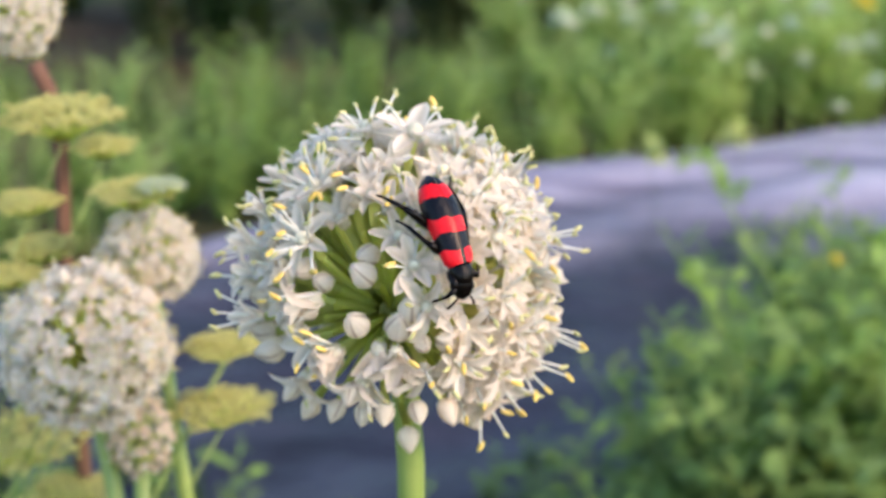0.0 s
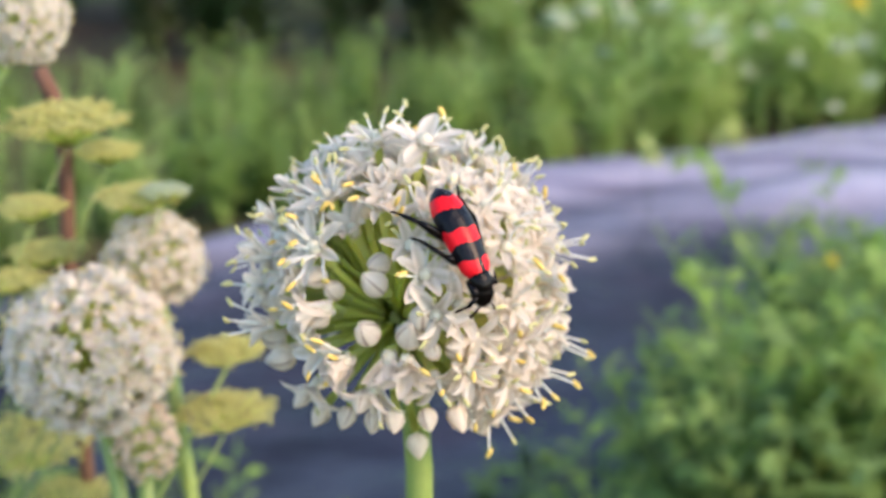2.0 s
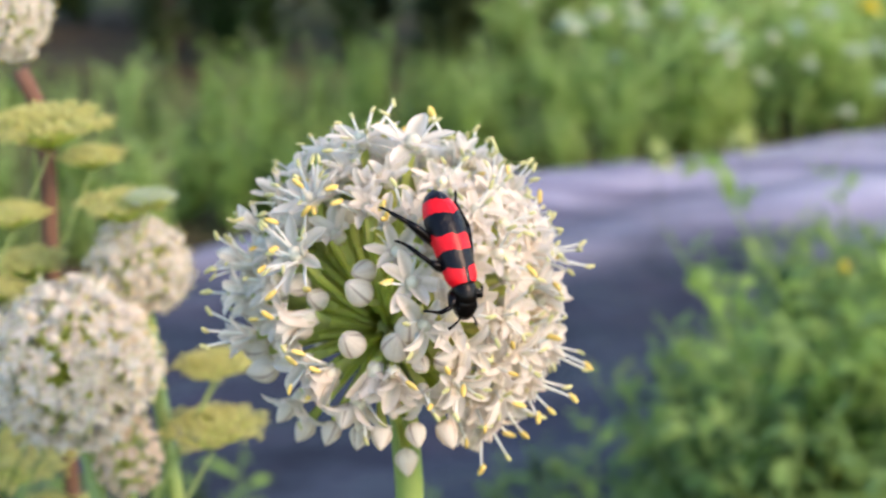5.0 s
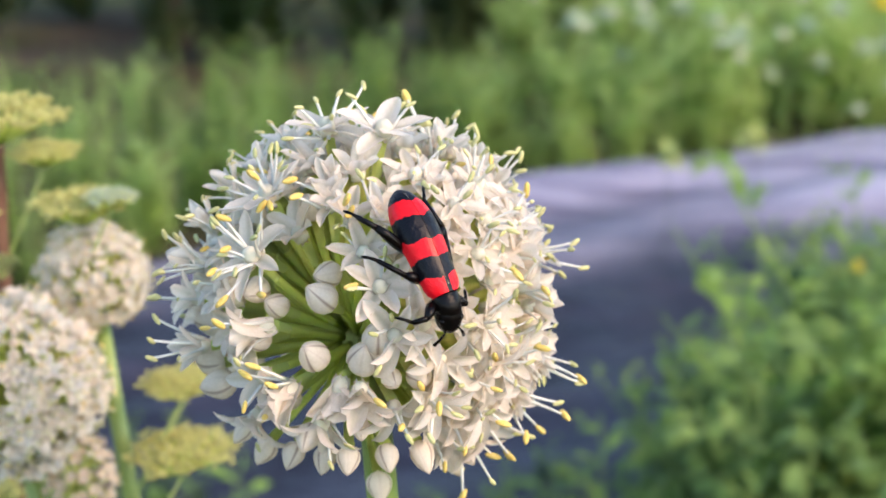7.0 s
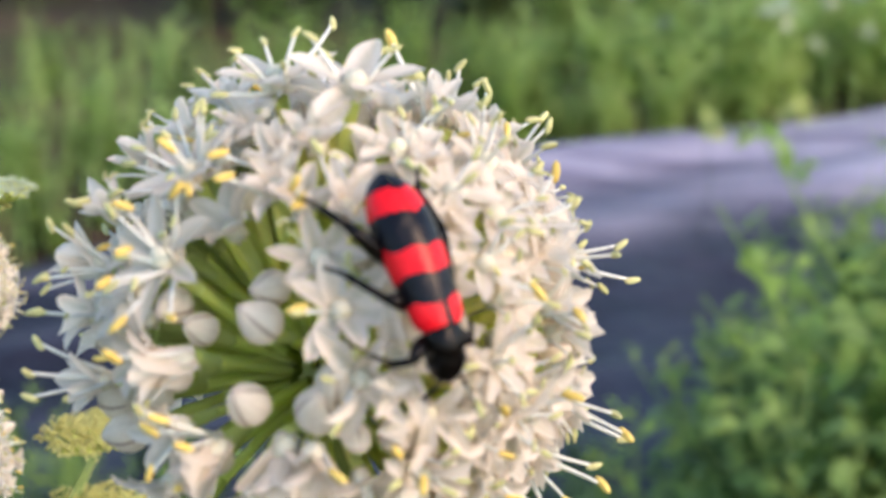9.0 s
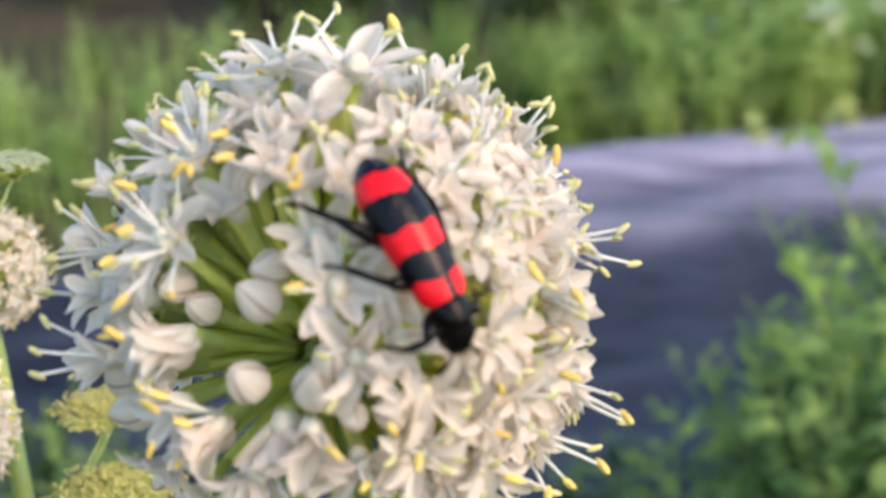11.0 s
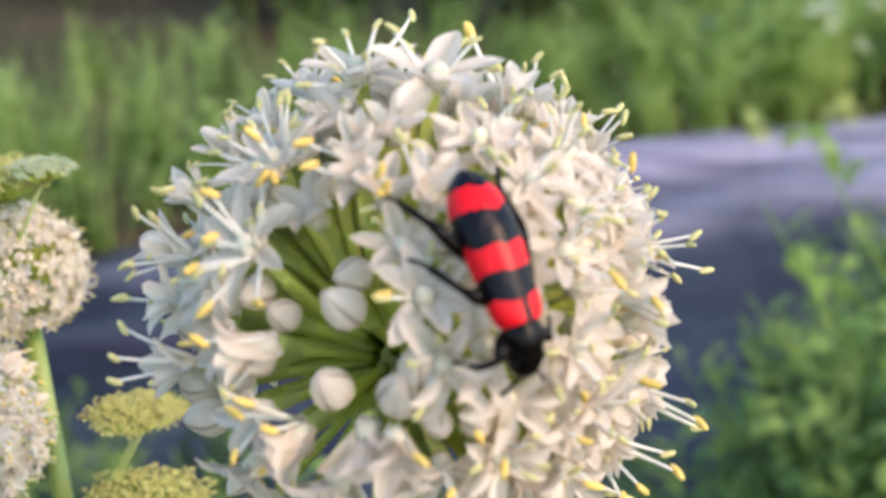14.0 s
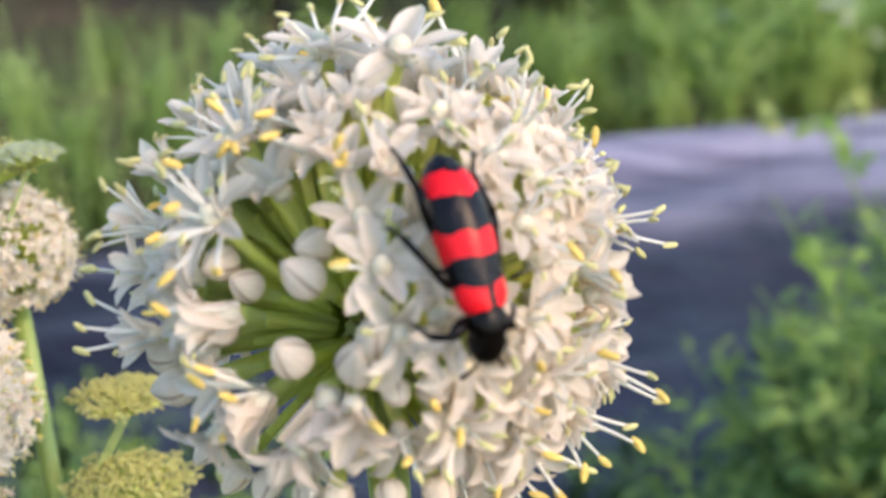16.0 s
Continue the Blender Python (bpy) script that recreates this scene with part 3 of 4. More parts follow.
main_onion()
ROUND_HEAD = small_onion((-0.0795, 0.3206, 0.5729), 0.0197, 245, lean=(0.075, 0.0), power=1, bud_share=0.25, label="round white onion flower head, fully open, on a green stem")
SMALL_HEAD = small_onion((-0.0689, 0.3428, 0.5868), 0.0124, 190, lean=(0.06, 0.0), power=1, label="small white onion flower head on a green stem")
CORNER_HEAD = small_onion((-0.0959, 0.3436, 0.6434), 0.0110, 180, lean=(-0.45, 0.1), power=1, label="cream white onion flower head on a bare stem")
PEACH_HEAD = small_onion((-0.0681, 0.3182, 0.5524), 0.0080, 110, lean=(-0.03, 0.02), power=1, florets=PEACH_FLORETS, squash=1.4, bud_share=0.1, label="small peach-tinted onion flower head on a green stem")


# ---- beetle (y points to its head, z up from its back, metres) ----
def elytron(side):
    rows, cols, verts, faces = 22, 8, [], []
    for i in range(rows + 1):
        u = i / rows
        y = -0.0075 + 0.0150 * u
        tail = max(0.0, 1 - (1 - min(1, u / 0.42)) ** 2.3) ** 0.55 if i else 0.10
        w = 0.00305 * tail * (1 - 0.20 * max(0, u - 0.42) / 0.58) * (1 - 0.28 * max(0, (u - 0.92) / 0.08) ** 2)
        for j in range(cols + 1):
            a = math.pi * 0.56 * j / cols
            verts.append((side * (w * math.sin(a) + 0.00003), y, 0.0026 * math.cos(a) * (0.60 + 0.40 * math.sin(math.pi * min(1, 0.15 + u * 0.8))) * tail ** 0.6 - 0.0006 * (1 - u) ** 3))
    for i in range(rows):
        for j in range(cols):
            a = i * (cols + 1) + j
            q = (a, a + 1, a + cols + 2, a + cols + 1)
            faces.append(q if side < 0 else q[::-1])
    return mesh_of("wing_case", verts, faces, [M_ELYTRA])


def limb(points, radii):
    return Geo().add(*tube(points, radii, 7), 0).mesh("limb", [M_CHITIN])


def leg(parent, femur, tibia, tarsus, r=0.00062):
    """A leg in three pieces along points in the beetle's space: root, knee, ankle, toe."""
    f = part("leg", limb(femur, [r * 0.7, r * 1.25, r * 1.15, r * 0.75]), parent)
    t = part("shin", limb(tibia, [r * 0.65, r * 0.62, r * 0.55]), f)
    part("foot", limb(tarsus, [r * 0.4, r * 0.42, r * 0.3, r * 0.38, r * 0.2]), f)
    return f


def along(a, b, n, sag=0.0):
    a, b = Vector(a) * 0.001, Vector(b) * 0.001
    return [a.lerp(b, i / (n - 1)) + Vector((0, 0, sag * 0.001 * math.sin(math.pi * i / (n - 1)))) for i in range(n)]


def beetle():
    base = new("beetle")
    tagged(base, "red beetle with black bands crawling on the white flower", "beetle")
    part("abdomen", mesh_of("abdomen", [Vector((x, z, -y)) for x, y, z in ovoid(0.0025, 0.0017, 0.0071, 9, 14, None, 0)[0]], ovoid(0.0025, 0.0017, 0.0071, 9, 14)[1], [M_CHITIN]), base, Matrix.Translation((0, 0.0002, -0.0004)))
    for s in (-1, 1):
        part("wing_case", elytron(s), base, None, "red wing case with black bands")
    neck = pose(0, 0.0083, -0.0003, -8)
    g = Geo().add([(x, z, -y) for x, y, z in ovoid(0.0020, 0.0018, 0.0026, 9, 14, lambda u: 0.88 + 0.18 * u)[0]], ovoid(0, 0, 0, 9, 14)[1])
    part("thorax", g.mesh("thorax", [M_CHITIN]), base, neck, "shining black thorax")
    head = part("head", Geo().add([(x, z, -y) for x, y, z in ovoid(0.0019, 0.0018, 0.0023, 9, 14, lambda u: 1.15 - 0.30 * u)[0]], ovoid(0, 0, 0, 9, 14)[1]).mesh("head", [M_CHITIN]), base, pose(0, 0.0101, -0.0013, -34))
    for s in (-1, 1):
        part("eye", mesh_of("eye", *ovoid(0.0005, 0.0006, 0.0006, 6, 8), [M_CHITIN]), head, Matrix.Translation((s * 0.0014, 0.0002, 0.0005)))
        pts = [(s * 0.0007, 0.0012, 0.0003), (s * 0.0013, 0.0020, 0.0005), (s * 0.0019, 0.0027, 0.0002), (s * 0.0024, 0.0034, -0.0004)]
        part("feeler", limb(pts, [0.00013, 0.00014, 0.0002, 0.00026]), head)
    legs = []
    for s, hind in ((1, ((2.0, 0.6, -1.2), (4.7, -4.2, 0.6), (5.5, -6.7, -0.4), (6.2, -8.4, -1.2))), (-1, ((1.6, 1.4, -1.2), (3.7, -0.9, 0.3), (3.3, -5.2, -0.6), (4.7, -7.4, -1.6)))):
        # hind, middle and front leg; the far side keeps its legs close
        root, knee, ankle, toe = [(s * x, y, z) for x, y, z in hind]
        legs.append(leg(base, along(root, knee, 4, 0.3), along(knee, ankle, 3), along(ankle, toe, 5, 0.2)))
        s = s if s > 0 else -0.62
        legs.append(leg(base, along((s * 1.9, 4.6, -1.2), (s * 4.3, 3.6, 0.2), 4, 0.3), along((s * 4.3, 3.6, 0.2), (s * 6.7, 0.4, -0.8), 3), along((s * 6.7, 0.4, -0.8), (s * 8.2, -0.9, -1.6), 5, 0.2)))
        legs.append(leg(base, along((s * 1.4, 7.7, -1.4), (s * 3.9, 9.4, -0.2), 4, 0.3), along((s * 3.9, 9.4, -0.2), (s * 5.4, 9.0, -1.4), 3), along((s * 5.4, 9.0, -1.4), (s * 7.0, 7.4, -2.0), 5, 0.2)))
    return base, legs


BEETLE, LEGS = beetle()
# seconds, end of the back, neck
CRAWL = [
    (0, (-0.0022, 0.2276, 0.6379), (0.0026, 0.2202, 0.6257)),
    (0.5, (-0.0031, 0.2275, 0.6380), (0.0026, 0.2204, 0.6263)),
    (1, (-0.0028, 0.2271, 0.6377), (0.0034, 0.2206, 0.6261)),
    (1.5, (-0.0025, 0.2271, 0.6376), (0.0036, 0.2207, 0.6261)),
    (2, (-0.0023, 0.2270, 0.6374), (0.0037, 0.2208, 0.6260)),
    (2.5, (-0.0014, 0.2277, 0.6379), (0.0028, 0.2202, 0.6255)),
    (3, (-0.0014, 0.2274, 0.6376), (0.0030, 0.2202, 0.6254)),
    (3.5, (-0.0012, 0.2276, 0.6377), (0.0024, 0.2200, 0.6254)),
    (4, (-0.0011, 0.2279, 0.6379), (0.0026, 0.2202, 0.6257)),
    (6.5, (-0.0017, 0.2268, 0.6371), (0.0038, 0.2204, 0.6251)),
    (7, (-0.0019, 0.2265, 0.6369), (0.0040, 0.2204, 0.6249)),
    (7.5, (-0.0021, 0.2260, 0.6364), (0.0044, 0.2205, 0.6246)),
    (8, (-0.0016, 0.2259, 0.6362), (0.0043, 0.2204, 0.6246)),
    (8.5, (-0.0012, 0.2262, 0.6364), (0.0043, 0.2204, 0.6246)),
    (9, (-0.0007, 0.2265, 0.6365), (0.0047, 0.2207, 0.6247)),
    (11.3, (-0.0016, 0.2258, 0.6361), (0.0057, 0.2212, 0.6250)),
    (11.5, (-0.0013, 0.2259, 0.6361), (0.0056, 0.2213, 0.6251)),
    (12, (-0.0012, 0.2261, 0.6363), (0.0056, 0.2213, 0.6251)),
    (12.5, (-0.0012, 0.2261, 0.6363), (0.0057, 0.2213, 0.6250)),
    (13, (-0.0002, 0.2266, 0.6365), (0.0050, 0.2208, 0.6246)),
    (13.5, (-0.0002, 0.2264, 0.6363), (0.0046, 0.2205, 0.6244)),
    (14, (-0.0009, 0.2257, 0.6359), (0.0044, 0.2202, 0.6239)),
    (14.5, (-0.0004, 0.2257, 0.6357), (0.0048, 0.2203, 0.6235)),
    (15, (-0.0000, 0.2253, 0.6352), (0.0049, 0.2201, 0.6228)),
    (15.5, (0.0006, 0.2256, 0.6352), (0.0051, 0.2201, 0.6228)),
    (16, (0.0009, 0.2254, 0.6348), (0.0054, 0.2201, 0.6222)),
]


ROLL = -12.0        # it leans a little on the round head


def beetle_pose(a, b):
    a, b = Vector(a), Vector(b)
    mid, fwd = (a + b) / 2, (b - a).normalized()
    up = (mid - BALL).normalized()
    up = (up - fwd * up.dot(fwd)).normalized()
    up = Matrix.Rotation(radians(ROLL), 3, fwd) @ up
    right = fwd.cross(up)
    m = Matrix((right, fwd, up)).transposed().to_4x4()
    m.translation = mid
    return m


# ---- plants round the flowers ----
rng = random.Random(23)


def leaf_geo(g, at, way, length, width, slot=0, droop=0.3):
    """One pointed leaf folded along its rib."""
    way = Vector(way).normalized()
    side = way.cross(Vector((0, 0, 1)))
    side = side.normalized() if side.length > 1e-3 else Vector((1, 0, 0))
    side = (Matrix.Rotation(rng.uniform(-0.7, 0.7), 3, way) @ side).normalized()
    up = side.cross(way)
    at = Vector(at)
    mid = at + way * length * 0.5 + up * length * 0.06
    tip = at + way * length - Vector((0, 0, droop * length))
    w = side * width / 2
    q = at + way * length * 0.30
    verts = [at, q + w * 0.85 + up * width * 0.12, mid, q - w * 0.85 + up * width * 0.12, mid + way * length * 0.15 + w * 0.8 - Vector((0, 0, droop * length * 0.3)), mid + way * length * 0.15 - w * 0.8 - Vector((0, 0, droop * length * 0.3)), tip]
    g.add(verts, [(0, 1, 2), (0, 2, 3), (1, 4, 2), (2, 5, 3), (2, 4, 6), (2, 6, 5)], slot)


def weed_meshes(height, shoots, leaf, per, mats, seed, thick=1.0, lit_tip=None, spread=0.45):
    """Stems and leaves of one leafy weed: two meshes. Shoot tips can take a brighter leaf material, as if lit."""
    mats = mats + [lit_tip] if lit_tip else mats
    others = len(mats) - 1 if lit_tip else len(mats)
    global rng
    keep, rng = rng, random.Random(seed)
    stems, leaves = [], Geo()
    for s in range(shoots):
        a, lean = rng.uniform(0, 6.28), rng.uniform(0.05, spread)
        h = height * rng.uniform(0.6, 1.0)
        pts = [(math.cos(a) * lean * h * t * t, math.sin(a) * lean * h * t * t, h * t) for t in (0, 0.35, 0.7, 1)]
        stems.append(mesh_of("stem", *tube(pts, [v * thick for v in (0.0019, 0.0016, 0.0012, 0.0008)], 5), [mats[-1]]))
        for k in range(per):
            t = 0.05 + 0.95 * (k + rng.random()) / per
            p = Vector((math.cos(a) * lean * h * t * t, math.sin(a) * lean * h * t * t, h * t))
            b = k * 2.4 + rng.uniform(-0.5, 0.5)
            out = Vector((math.cos(b), math.sin(b), rng.uniform(0.1, 0.9)))
            size = leaf * rng.uniform(0.6, 1.2) * (1.15 - 0.5 * t)
            for c in range(3):
                o2 = out + Vector((rng.uniform(-0.6, 0.6), rng.uniform(-0.6, 0.6), rng.uniform(-0.2, 0.4)))
                leaf_geo(leaves, p + out * size * 0.35 * c, o2, size, size * rng.uniform(0.38, 0.55), others if lit_tip and t > 0.64 else rng.randrange(others))
    rng = keep
    return stems, leaves.mesh("foliage", mats)


# dark lower leaves and bright tips: the thicket's light and shade, in its colours
WEEDS = [weed_meshes(0.34, 5, 0.036, 15, [M_LEAF[1]], 1, lit_tip=M_LEAF[0]), weed_meshes(0.28, 6, 0.032, 13, [M_LEAF[1]], 2, lit_tip=M_LEAF[2]),
         weed_meshes(0.30, 5, 0.036, 13, [M_LEAF[1]], 3, lit_tip=M_LEAF[2]), weed_meshes(0.24, 7, 0.030, 10, [M_LEAF[1]], 4)]
# haze and light through the far leaves are put into these pale colours
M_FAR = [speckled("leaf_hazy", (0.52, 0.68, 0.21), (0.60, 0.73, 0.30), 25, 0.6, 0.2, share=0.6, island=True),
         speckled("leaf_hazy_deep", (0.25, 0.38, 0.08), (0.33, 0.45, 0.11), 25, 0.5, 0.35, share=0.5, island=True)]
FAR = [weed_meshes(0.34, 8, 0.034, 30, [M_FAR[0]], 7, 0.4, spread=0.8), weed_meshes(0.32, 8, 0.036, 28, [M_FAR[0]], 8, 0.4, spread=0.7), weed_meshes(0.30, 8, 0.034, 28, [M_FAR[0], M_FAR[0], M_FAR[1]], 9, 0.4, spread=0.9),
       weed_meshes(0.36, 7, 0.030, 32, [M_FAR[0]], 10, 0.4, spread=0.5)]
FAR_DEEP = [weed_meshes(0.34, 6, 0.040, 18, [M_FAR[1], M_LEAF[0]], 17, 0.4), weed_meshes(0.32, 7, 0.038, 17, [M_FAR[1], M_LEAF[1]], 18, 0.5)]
# the shade these shrubs stand in is put into their dark leaf colour
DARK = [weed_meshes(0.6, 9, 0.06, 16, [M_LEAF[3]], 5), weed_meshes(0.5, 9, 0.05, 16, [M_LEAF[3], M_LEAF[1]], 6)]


def weed(kind, x, y, scale, z=0.0, label="leafy green garden weed", group="garden weeds", stock=WEEDS, name="weed"):
    stem, leaves = stock[kind % len(stock)]
    base = new(name)
    base.matrix_basis = Matrix.Translation((x, y, z)) @ Matrix.Rotation(rng.uniform(-0.14, 0.14), 4, "Y") @ Matrix.Rotation(rng.uniform(0, 6.28), 4, "Z") @ Matrix.Diagonal((scale, scale, scale * rng.uniform(0.85, 1.1), 1))
    tagged(base, label, "plant", group=group)
    for me in stem:
        part("stem", me, base)
    tagged(part("foliage", leaves, base), kind="stuff")
    return base


def ground_z(x, y):
    d = Vector((x, y, 0)) - EDGE
    s, u = d.dot(ACROSS), d.dot(ALONG)
    return film_height(u, s) - 0.01 if film_start(u) < s < 1.75 else -0.03 + 0.012 * noise.noise((x * 1.7, y * 1.7, 0)) - 0.005


# the thicket beside the film, in clumps
CLUMPS = [(rng.uniform(0.128, 0.345), rng.uniform(0.98, 1.95)) for i in range(22)]
for i in range(112):
    k, y = CLUMPS[i % len(CLUMPS)]
    k, y = k + rng.gauss(0, 0.011), y + rng.gauss(0, 0.05)
    fall = 14.3 + rng.uniform(0, 3.6) + 38 * max(0, 0.295 - k) + 60 * max(0, 0.180 - k)
    top = 0.70 - y * math.tan(radians(fall)) - ground_z(k * y, y)
    if 0.05 < top < 0.42:
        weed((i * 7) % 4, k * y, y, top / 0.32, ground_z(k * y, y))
# low green shoots at the foot of the flowers, and the growth on the other side
for i in range(70):
    y = rng.uniform(1.0, 2.1)
    k = rng.choice((rng.uniform(-0.40, -0.17), rng.uniform(-0.40, 0.10)))
    fall = (23.0 if k < -0.19 else 25.0 if k < -0.14 else 26.5) + rng.uniform(0, 4)
    top = 0.70 - y * math.tan(radians(fall)) - ground_z(k * y, y)
    if 0.05 < top < 0.42:
        weed(rng.randrange(4), k * y, y, top / 0.32, ground_z(k * y, y))
# a few shoots at the foot of the main flower
for i in range(7):
    y = rng.uniform(1.15, 1.5)
    k = rng.uniform(0.028, 0.078)
    top = 0.70 - y * math.tan(radians(24.6 + rng.uniform(0, 1.6))) - ground_z(k * y, y)
    weed(rng.choice((0, 1)), k * y, y, top / 0.32, ground_z(k * y, y))
# behind the film
for i in range(290):
    u = rng.uniform(-2.2, 2.0)
    s = film_start(u) - rng.uniform(0.03, 1.7)
    p = EDGE + ALONG * u + ACROSS * s
    if p.y < 1.5 or abs(p.x) > p.y * 0.42 + 0.1:
        continue
    left = p.x / p.y < 0.03
    if left and s < -0.85:
        continue
    top = rng.uniform(0.16, 0.36) * (0.50 if p.x / p.y < -0.17 else 0.62 if left and p.y > 2.4 else 1.0)
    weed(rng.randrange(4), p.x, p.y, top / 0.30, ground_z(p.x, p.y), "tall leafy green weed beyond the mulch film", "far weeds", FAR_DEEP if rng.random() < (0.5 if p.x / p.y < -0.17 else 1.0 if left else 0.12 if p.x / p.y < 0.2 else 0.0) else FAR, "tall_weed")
for i in range(180):
    # a low fringe right behind the film
    u = rng.uniform(-1.6, 1.9)
    s = film_start(u) - rng.uniform(0.02, 0.5)
    p = EDGE + ALONG * u + ACROSS * s
    if p.y > 1.5 and abs(p.x) < p.y * 0.42 + 0.1:
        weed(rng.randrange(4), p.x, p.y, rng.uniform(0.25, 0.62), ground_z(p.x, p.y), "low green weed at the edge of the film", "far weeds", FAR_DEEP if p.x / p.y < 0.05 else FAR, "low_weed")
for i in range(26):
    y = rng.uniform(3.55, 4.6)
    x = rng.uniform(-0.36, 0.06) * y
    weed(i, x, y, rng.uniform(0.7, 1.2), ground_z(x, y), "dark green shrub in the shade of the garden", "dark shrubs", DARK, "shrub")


def grass_tufts():
    g = Geo()
    for i in range(3800):
        u = rng.uniform(-2.4, 2.2)
        s = min(0.9, film_start(u)) - rng.uniform(0.0, 1.7)
        p = EDGE + ALONG * u + ACROSS * s
        if abs(p.x) > p.y * 0.42 + 0.1 or (p.x < 0.03 * p.y and s < -0.9):
            continue
        h = rng.uniform(0.08, 0.24)
        a = rng.uniform(0, 6.28)
        b = Vector((math.cos(a), math.sin(a), 0))
        w = Vector((-b.y, b.x, 0)) * rng.uniform(0.0012, 0.0026)
        z = Vector((0, 0, 1))
        p.z = ground_z(p.x, p.y)
        q, t = p + z * h * 0.6 + b * h * 0.08, p + z * h + b * h * rng.uniform(0.15, 0.4)
        g.add([p - w, p + w, q + w * 0.7, q - w * 0.7, t], [(0, 1, 2, 3), (3, 2, 4)])
    return tagged(new("grass", g.mesh("grass", [M_GRASS])), "tall soft green grass beyond the mulch film", "grass", kind="stuff")


grass_tufts()


# ---- yellow umbels, dry stems, pale flowers ----
def umbel_plant(centre, width, flat=0.25, label="flat yellow umbel of dill flowers on a thin stem", lean=(-0.32, 0.06), material=M_UMBEL):
    base = new("umbel_plant")
    c = Vector(centre)
    base.location = (c.x, c.y, 0)
    tagged(base, label, "umbel", group="yellow umbels")
    seat = Vector((0, 0, c.z - width * 0.32))
    stalk(base, seat, 0.00028, lean, 1)
    count = 30
    for i in range(count):
        r = math.sqrt((i + 0.5) / count) * width / 2
        a = i * 2.39996
        top = Vector((math.cos(a) * r, math.sin(a) * r, c.z - flat * r * r / (width / 2) * 0.8 + rng.uniform(-1, 1) * width * 0.03))
        part("ray", PEDICEL, base, aim(seat, top - seat) @ Matrix.Diagonal((0.6, 0.6, (top - seat).length, 1)))
        g = Geo()
        for k in range(20):
            rr, b = math.sqrt((k + 0.5) / 20) * width * 0.11, k * 2.39996
            p = top + Vector((math.cos(b) * rr, math.sin(b) * rr, rng.uniform(-0.04, 0.05) * width))
            g.add(*ovoid(width * 0.018, width * 0.018, width * 0.018, 4, 6), 0, None, Matrix.Translation(p))
        part("umbellet", g.mesh("umbellet", [material]), base)
    return base


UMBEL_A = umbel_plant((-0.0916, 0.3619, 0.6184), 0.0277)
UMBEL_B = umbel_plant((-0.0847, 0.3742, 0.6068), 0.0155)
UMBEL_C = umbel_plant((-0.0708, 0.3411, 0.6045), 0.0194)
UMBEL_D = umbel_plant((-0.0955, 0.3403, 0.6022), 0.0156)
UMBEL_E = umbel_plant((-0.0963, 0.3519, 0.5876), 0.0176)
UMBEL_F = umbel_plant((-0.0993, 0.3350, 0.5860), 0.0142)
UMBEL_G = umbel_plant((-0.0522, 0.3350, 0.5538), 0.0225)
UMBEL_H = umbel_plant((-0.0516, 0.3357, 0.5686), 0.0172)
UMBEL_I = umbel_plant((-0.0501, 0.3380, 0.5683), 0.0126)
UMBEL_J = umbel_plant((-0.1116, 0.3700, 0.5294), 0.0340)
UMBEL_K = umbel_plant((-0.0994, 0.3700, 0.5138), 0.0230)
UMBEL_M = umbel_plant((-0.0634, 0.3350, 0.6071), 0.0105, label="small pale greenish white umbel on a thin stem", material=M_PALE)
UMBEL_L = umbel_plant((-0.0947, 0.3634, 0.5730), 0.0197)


def dry_stem(points, radius, label, name="dry_stem", category="stem"):
    v, f = tube(points, [radius] * len(points), 9)
    return tagged(new(name, mesh_of(name, v, f, [M_DRY])), label, category)


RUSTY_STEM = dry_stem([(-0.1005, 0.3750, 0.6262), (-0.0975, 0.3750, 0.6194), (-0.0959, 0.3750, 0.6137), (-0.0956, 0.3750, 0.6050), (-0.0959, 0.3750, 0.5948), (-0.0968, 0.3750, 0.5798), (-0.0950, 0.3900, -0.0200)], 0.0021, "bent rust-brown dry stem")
dry_stem([(-0.705, 3.877, -0.04), (-0.705, 3.877, 0.262)], 0.022, "reddish brown post in the shade", "post", "post")
dry_stem([(-0.034, 3.886, -0.04), (-0.034, 3.886, 0.289)], 0.022, "reddish brown post in the shade", "post", "post")


def pale_bloom(x, y, z, r, material=M_PALE, label="pale greenish white spot among the far weeds"):
    base = new("wild_flower")
    base.location = (x, y, 0)
    tagged(base, label, "flower", group="far blooms")
    v, f = tube([(0, 0, -0.03), (0.01, 0, z * 0.5), (0, 0, z)], [0.0007, 0.0006, 0.0005], 6)
    part("stem", mesh_of("stem", v, f, [M_LEAF[1]]), base)
    g = Geo()
    r *= 0.7 if material is M_PALE else 1.0
    for k in range(14):
        b, e = k * 2.4, -0.2 + 1.5 * k / 14
        leaf_geo(g, (0, 0, z), (math.cos(b) * math.cos(e), math.sin(b) * math.cos(e), math.sin(e)), r * rng.uniform(0.8, 1.1), r * 0.5, 0, 0.1)
    part("petals", g.mesh("petals", [material]), base)
    return base


for x, y, z, r in [(0.211, 2.620, 0.254, 0.015), (0.263, 2.620, 0.275, 0.015), (0.315, 2.620, 0.286, 0.014), (0.445, 2.620, 0.254, 0.013), (0.486, 2.620, 0.256, 0.014), (0.482, 2.620, 0.194, 0.015), (0.555, 2.620, 0.236, 0.011), (0.580, 2.620, 0.297, 0.012), (0.376, 2.620, 0.292, 0.012), (0.132, 2.620, 0.296, 0.012), (0.691, 2.620, 0.106, 0.012)]:
    pale_bloom(x, y, z, r, M_BLOSSOM, "small creamy white blossom of a far weed")
pale_bloom(0.220, 2.840, 0.219, 0.055)
pale_bloom(0.311, 3.194, 0.174, 0.045)
pale_bloom(0.376, 3.200, 0.193, 0.045)
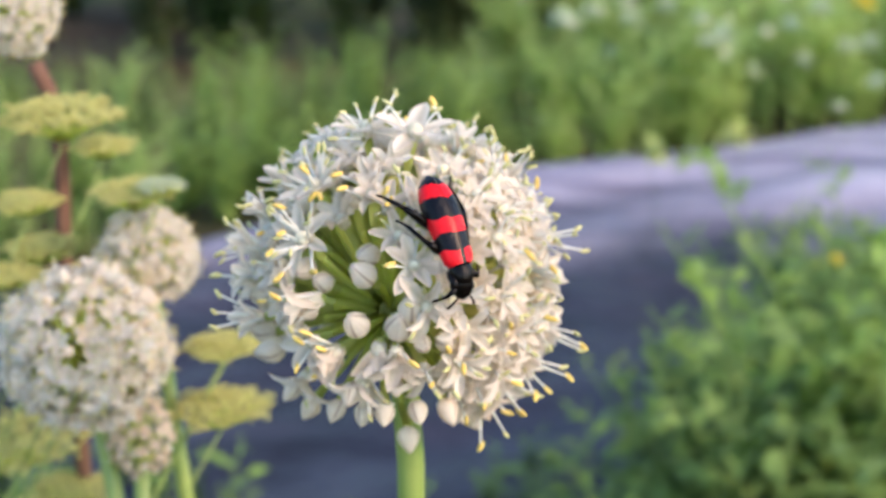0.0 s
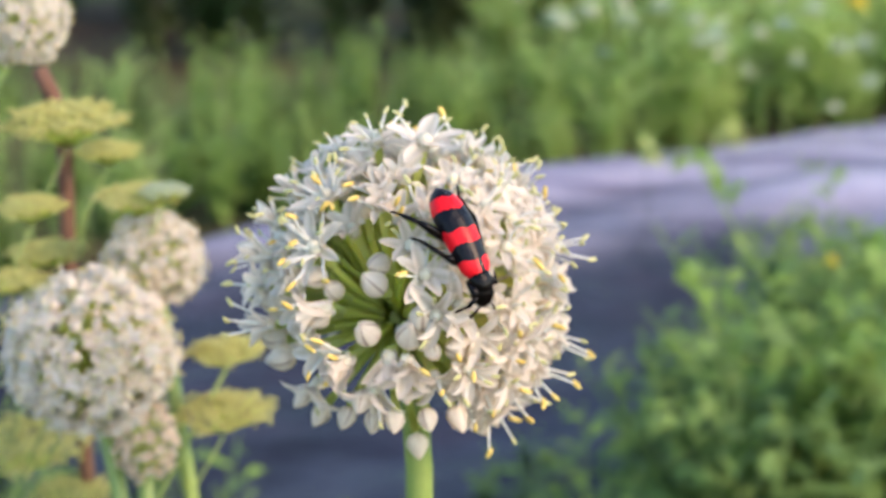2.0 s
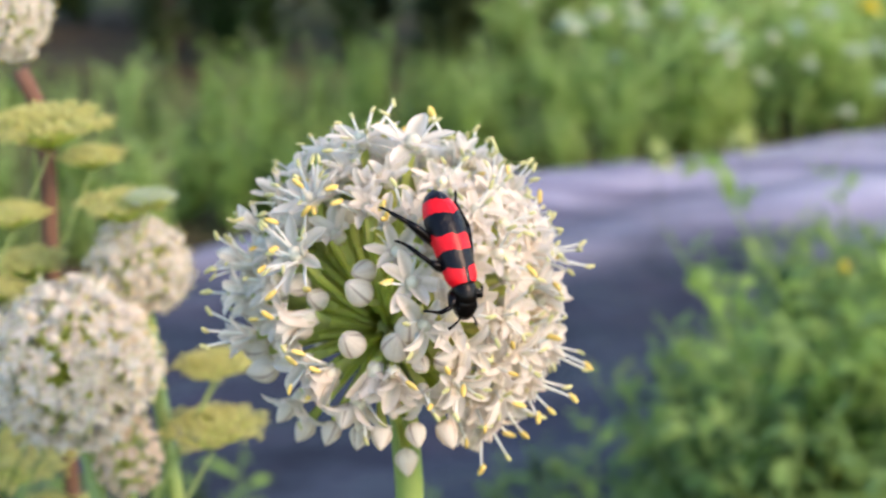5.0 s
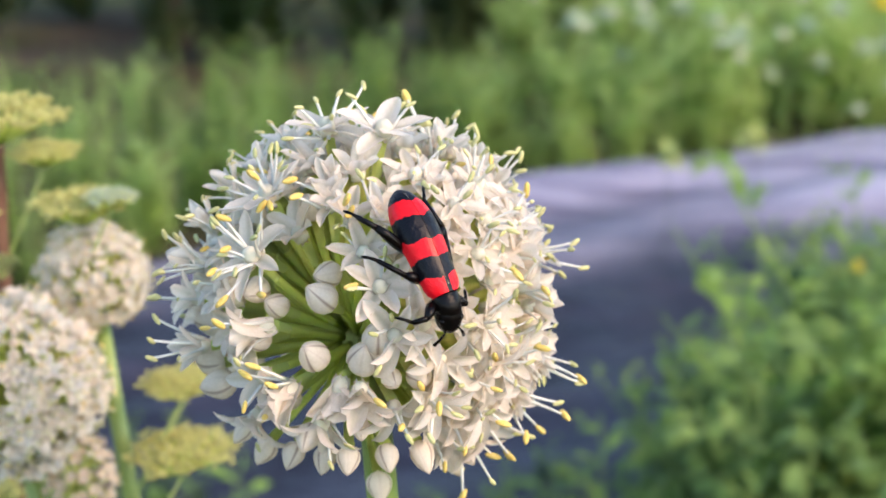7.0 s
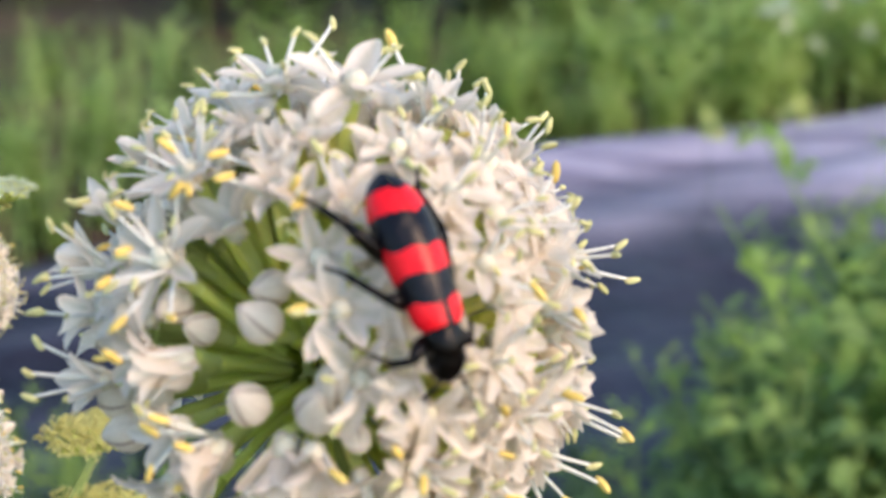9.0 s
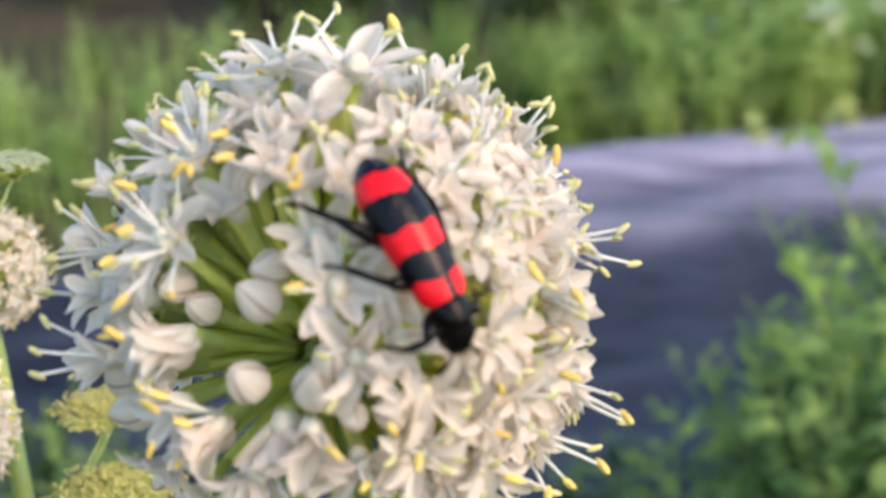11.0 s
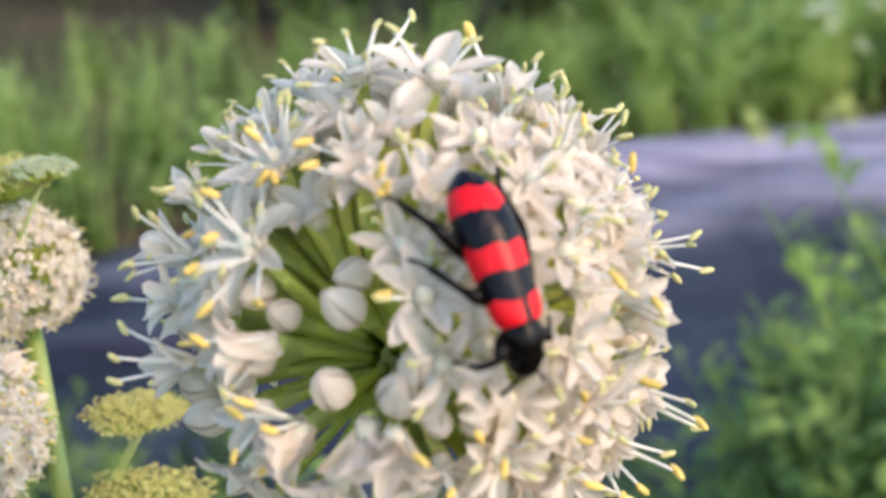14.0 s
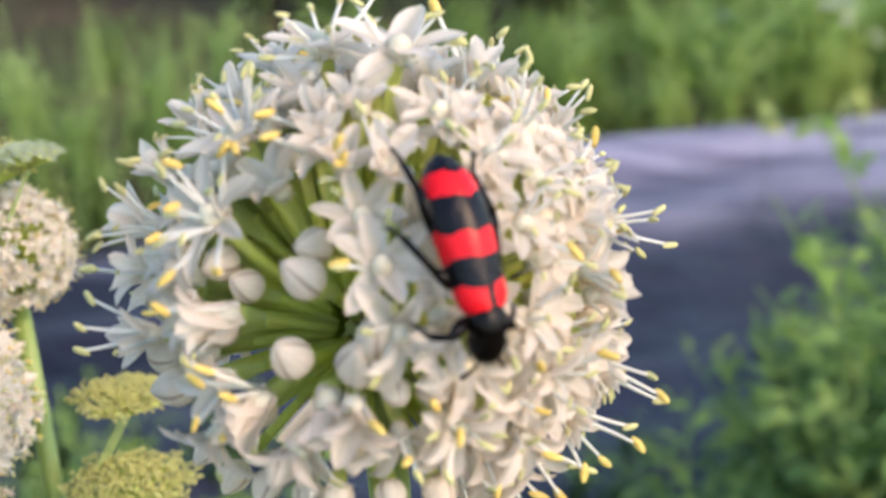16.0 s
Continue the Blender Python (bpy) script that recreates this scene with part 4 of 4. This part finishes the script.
pale_bloom(0.467, 2.790, 0.227, 0.055)
pale_bloom(0.494, 2.729, 0.200, 0.065)
pale_bloom(0.764, 2.937, 0.030, 0.035)
pale_bloom(0.906, 3.288, 0.141, 0.030)
pale_bloom(0.171, 3.013, 0.264, 0.050)
# the next four are added to stand in for whitish streaks of haze
pale_bloom(0.670, 2.746, 0.253, 0.045)
pale_bloom(0.760, 2.728, 0.196, 0.040)
pale_bloom(0.631, 2.788, 0.220, 0.040)
pale_bloom(0.756, 2.657, 0.139, 0.035)
pale_bloom(0.420, 2.898, 0.234, 0.050)
pale_bloom(0.350, 2.840, 0.217, 0.045)
pale_bloom(0.621, 2.982, 0.171, 0.040)
pale_bloom(0.686, 2.916, 0.128, 0.040)
pale_bloom(0.589, 2.909, 0.108, 0.035)
pale_bloom(0.460, 2.916, 0.128, 0.035)
pale_bloom(0.773, 2.923, 0.149, 0.045)
pale_bloom(0.325, 2.970, 0.134, 0.030)
pale_bloom(0.731, 3.314, 0.221, 0.050)
pale_bloom(0.305, 1.138, 0.320, 0.008, M_YELLOW, "small yellow wild flower among the weeds")
pale_bloom(0.813, 3.000, 0.225, 0.030, M_YELLOW, "small yellow wild flower among the weeds")
pale_bloom(0.295, 2.140, 0.144, 0.036, M_LIME, "yellow-green top of a weed over the film")
pale_bloom(0.419, 2.140, 0.165, 0.036, M_LIME, "yellow-green top of a weed over the film")


def slide(thing, *offsets):
    """Slides a whole plant in place of a zoom: millimetres aside and up from its first place, at seven times."""
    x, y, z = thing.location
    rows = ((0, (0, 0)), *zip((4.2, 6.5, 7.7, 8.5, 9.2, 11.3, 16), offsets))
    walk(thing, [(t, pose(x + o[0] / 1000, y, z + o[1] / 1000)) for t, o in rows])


def step(thing, root, turns):
    """A leg swings round its root, given in millimetres in the beetle's space."""
    r = [v / 1000 for v in root]
    walk(thing, [(t, pose(*r) @ pose(0, 0, 0, 0, 0, a) @ pose(*[-v for v in r])) for t, a in turns])


def motions():
    walk(BEETLE, [(t, beetle_pose(a, b)) for t, a, b in CRAWL])
    # turns of the three legs on its right side round their roots, in degrees
    step(LEGS[0], (2.0, 0.6, -1.2), ((0, 22), (2, 20), (4.2, 23), (6.5, 14), (8.5, 13), (9.2, 12), (11.3, 17), (12.5, 15), (14, 12), (15, 4), (15.5, -12), (16, -13)))
    step(LEGS[1], (1.9, 4.6, -1.2), ((0, -9), (2, -7), (4.2, -4), (6.5, 0), (9.2, 0), (11.3, 4), (13, 0), (14.5, -6), (16, -14)))
    step(LEGS[2], (1.4, 7.7, -1.4), ((0, 46), (1, 40), (2, 44), (3, 36), (4.2, 30), (6.5, 8), (9.2, 0), (11.3, 10), (12.5, 11), (13.5, 15), (14.5, 6), (15.5, -6), (16, -9)))
    # plants slid aside as a zoom would spread them; no wind moves them
    slide(ROUND_HEAD, (-0.8, 0.2), (-3.1, -2.6), (-6.0, -4.1), (-7.6, -10.1), (-9.6, -14.5), (-13.6, -10.6), (-14.8, -11.2))
    slide(SMALL_HEAD, (-0.2, 0.8), (-1.9, -0.9), (-5.2, -1.1), (-12.2, -2.0), (-17.0, -6.6), (-15.6, -4.2), (-15.8, -4.4))
    slide(CORNER_HEAD, (0.7, 0.2), (-4.1, 1.9), (-7.7, 1.8), (-6.4, 2.6), (-4.0, -3.4), (-11.9, 1.7), (-17.1, -2.8))
    slide(PEACH_HEAD, (-1.0, -0.1), (-2.2, -1.9), (-4.7, -1.6), (-7.5, -4.5), (-8.7, -10.4), (-15.6, -11.8), (-16.8, -13.7))
    slide(UMBEL_A, (-1.1, 0.5), (-2.3, -0.5), (-7.4, 1.0), (-14.6, 1.8), (-15.4, -4.4), (-19.3, 0.7), (-21.8, -1.3))
    slide(UMBEL_B, (-1.0, 0.4), (-2.6, -0.9), (-7.6, 0.5), (-15.0, 0.9), (-16.5, -5.5), (-20.3, -0.5), (-22.6, -2.3))
    slide(UMBEL_C, (-1.0, 0.4), (-1.0, -1.2), (-5.5, -0.1), (-10.9, -0.3), (-10.2, -6.2), (-13.3, -2.1), (-15.6, -3.9))
    slide(UMBEL_D, (-1.1, 0.4), (-1.9, -1.2), (-7.0, -0.3), (-13.9, -0.9), (-13.6, -7.1), (-17.8, -2.9), (-20.2, -5.0))
    slide(UMBEL_E, (-1.1, 0.3), (-2.6, -1.8), (-7.8, -1.1), (-15.5, -2.5), (-16.4, -9.1), (-20.7, -5.1), (-22.9, -7.1))
    slide(UMBEL_F, (-1.2, 0.3), (-2.2, -1.8), (-7.3, -1.4), (-14.5, -3.0), (-14.4, -9.4), (-18.8, -5.9), (-21.1, -8.0))
    slide(UMBEL_G, (-0.9, 0.2), (-0.4, -2.8), (-4.3, -2.9), (-8.3, -5.9), (-6.9, -11.3), (-9.2, -8.8), (-11.1, -10.6))
    slide(UMBEL_H, (-0.9, 0.2), (-0.7, -2.7), (-4.6, -2.5), (-9.0, -4.9), (-8.3, -10.8), (-10.7, -7.6), (-12.6, -9.3))
    slide(UMBEL_I, (-0.9, 0.2), (-0.7, -2.7), (-4.6, -2.5), (-8.9, -4.9), (-8.3, -10.8), (-10.7, -7.6), (-12.6, -9.2))
    slide(UMBEL_J, (-1.1, 0.2), (-1.9, -3.0), (-6.8, -3.6), (-13.4, -7.6), (-12.7, -14.0), (-16.9, -12.0), (-19.1, -14.3))
    slide(UMBEL_K, (-1.1, 0.1), (-1.4, -3.4), (-6.0, -4.2), (-11.7, -8.8), (-10.7, -14.9), (-14.3, -13.3), (-16.2, -15.5))
    slide(UMBEL_L, (-1.1, 0.2), (-3.2, -2.4), (-8.5, -2.1), (-16.7, -4.5), (-18.7, -11.6), (-22.9, -7.6), (-25.0, -9.6))
    slide(UMBEL_M, (-1.0, 0.5), (-0.6, -1.2), (-4.8, -0.1), (-9.5, -0.1), (-8.4, -5.9), (-11.1, -1.8), (-13.4, -3.5))
    slide(RUSTY_STEM, (-1.1, 0.4), (-3.0, -0.8), (-8.3, 0.7), (-16.5, 1.1), (-18.4, -5.3), (-22.6, -0.2), (-24.9, -2.1))


motions()
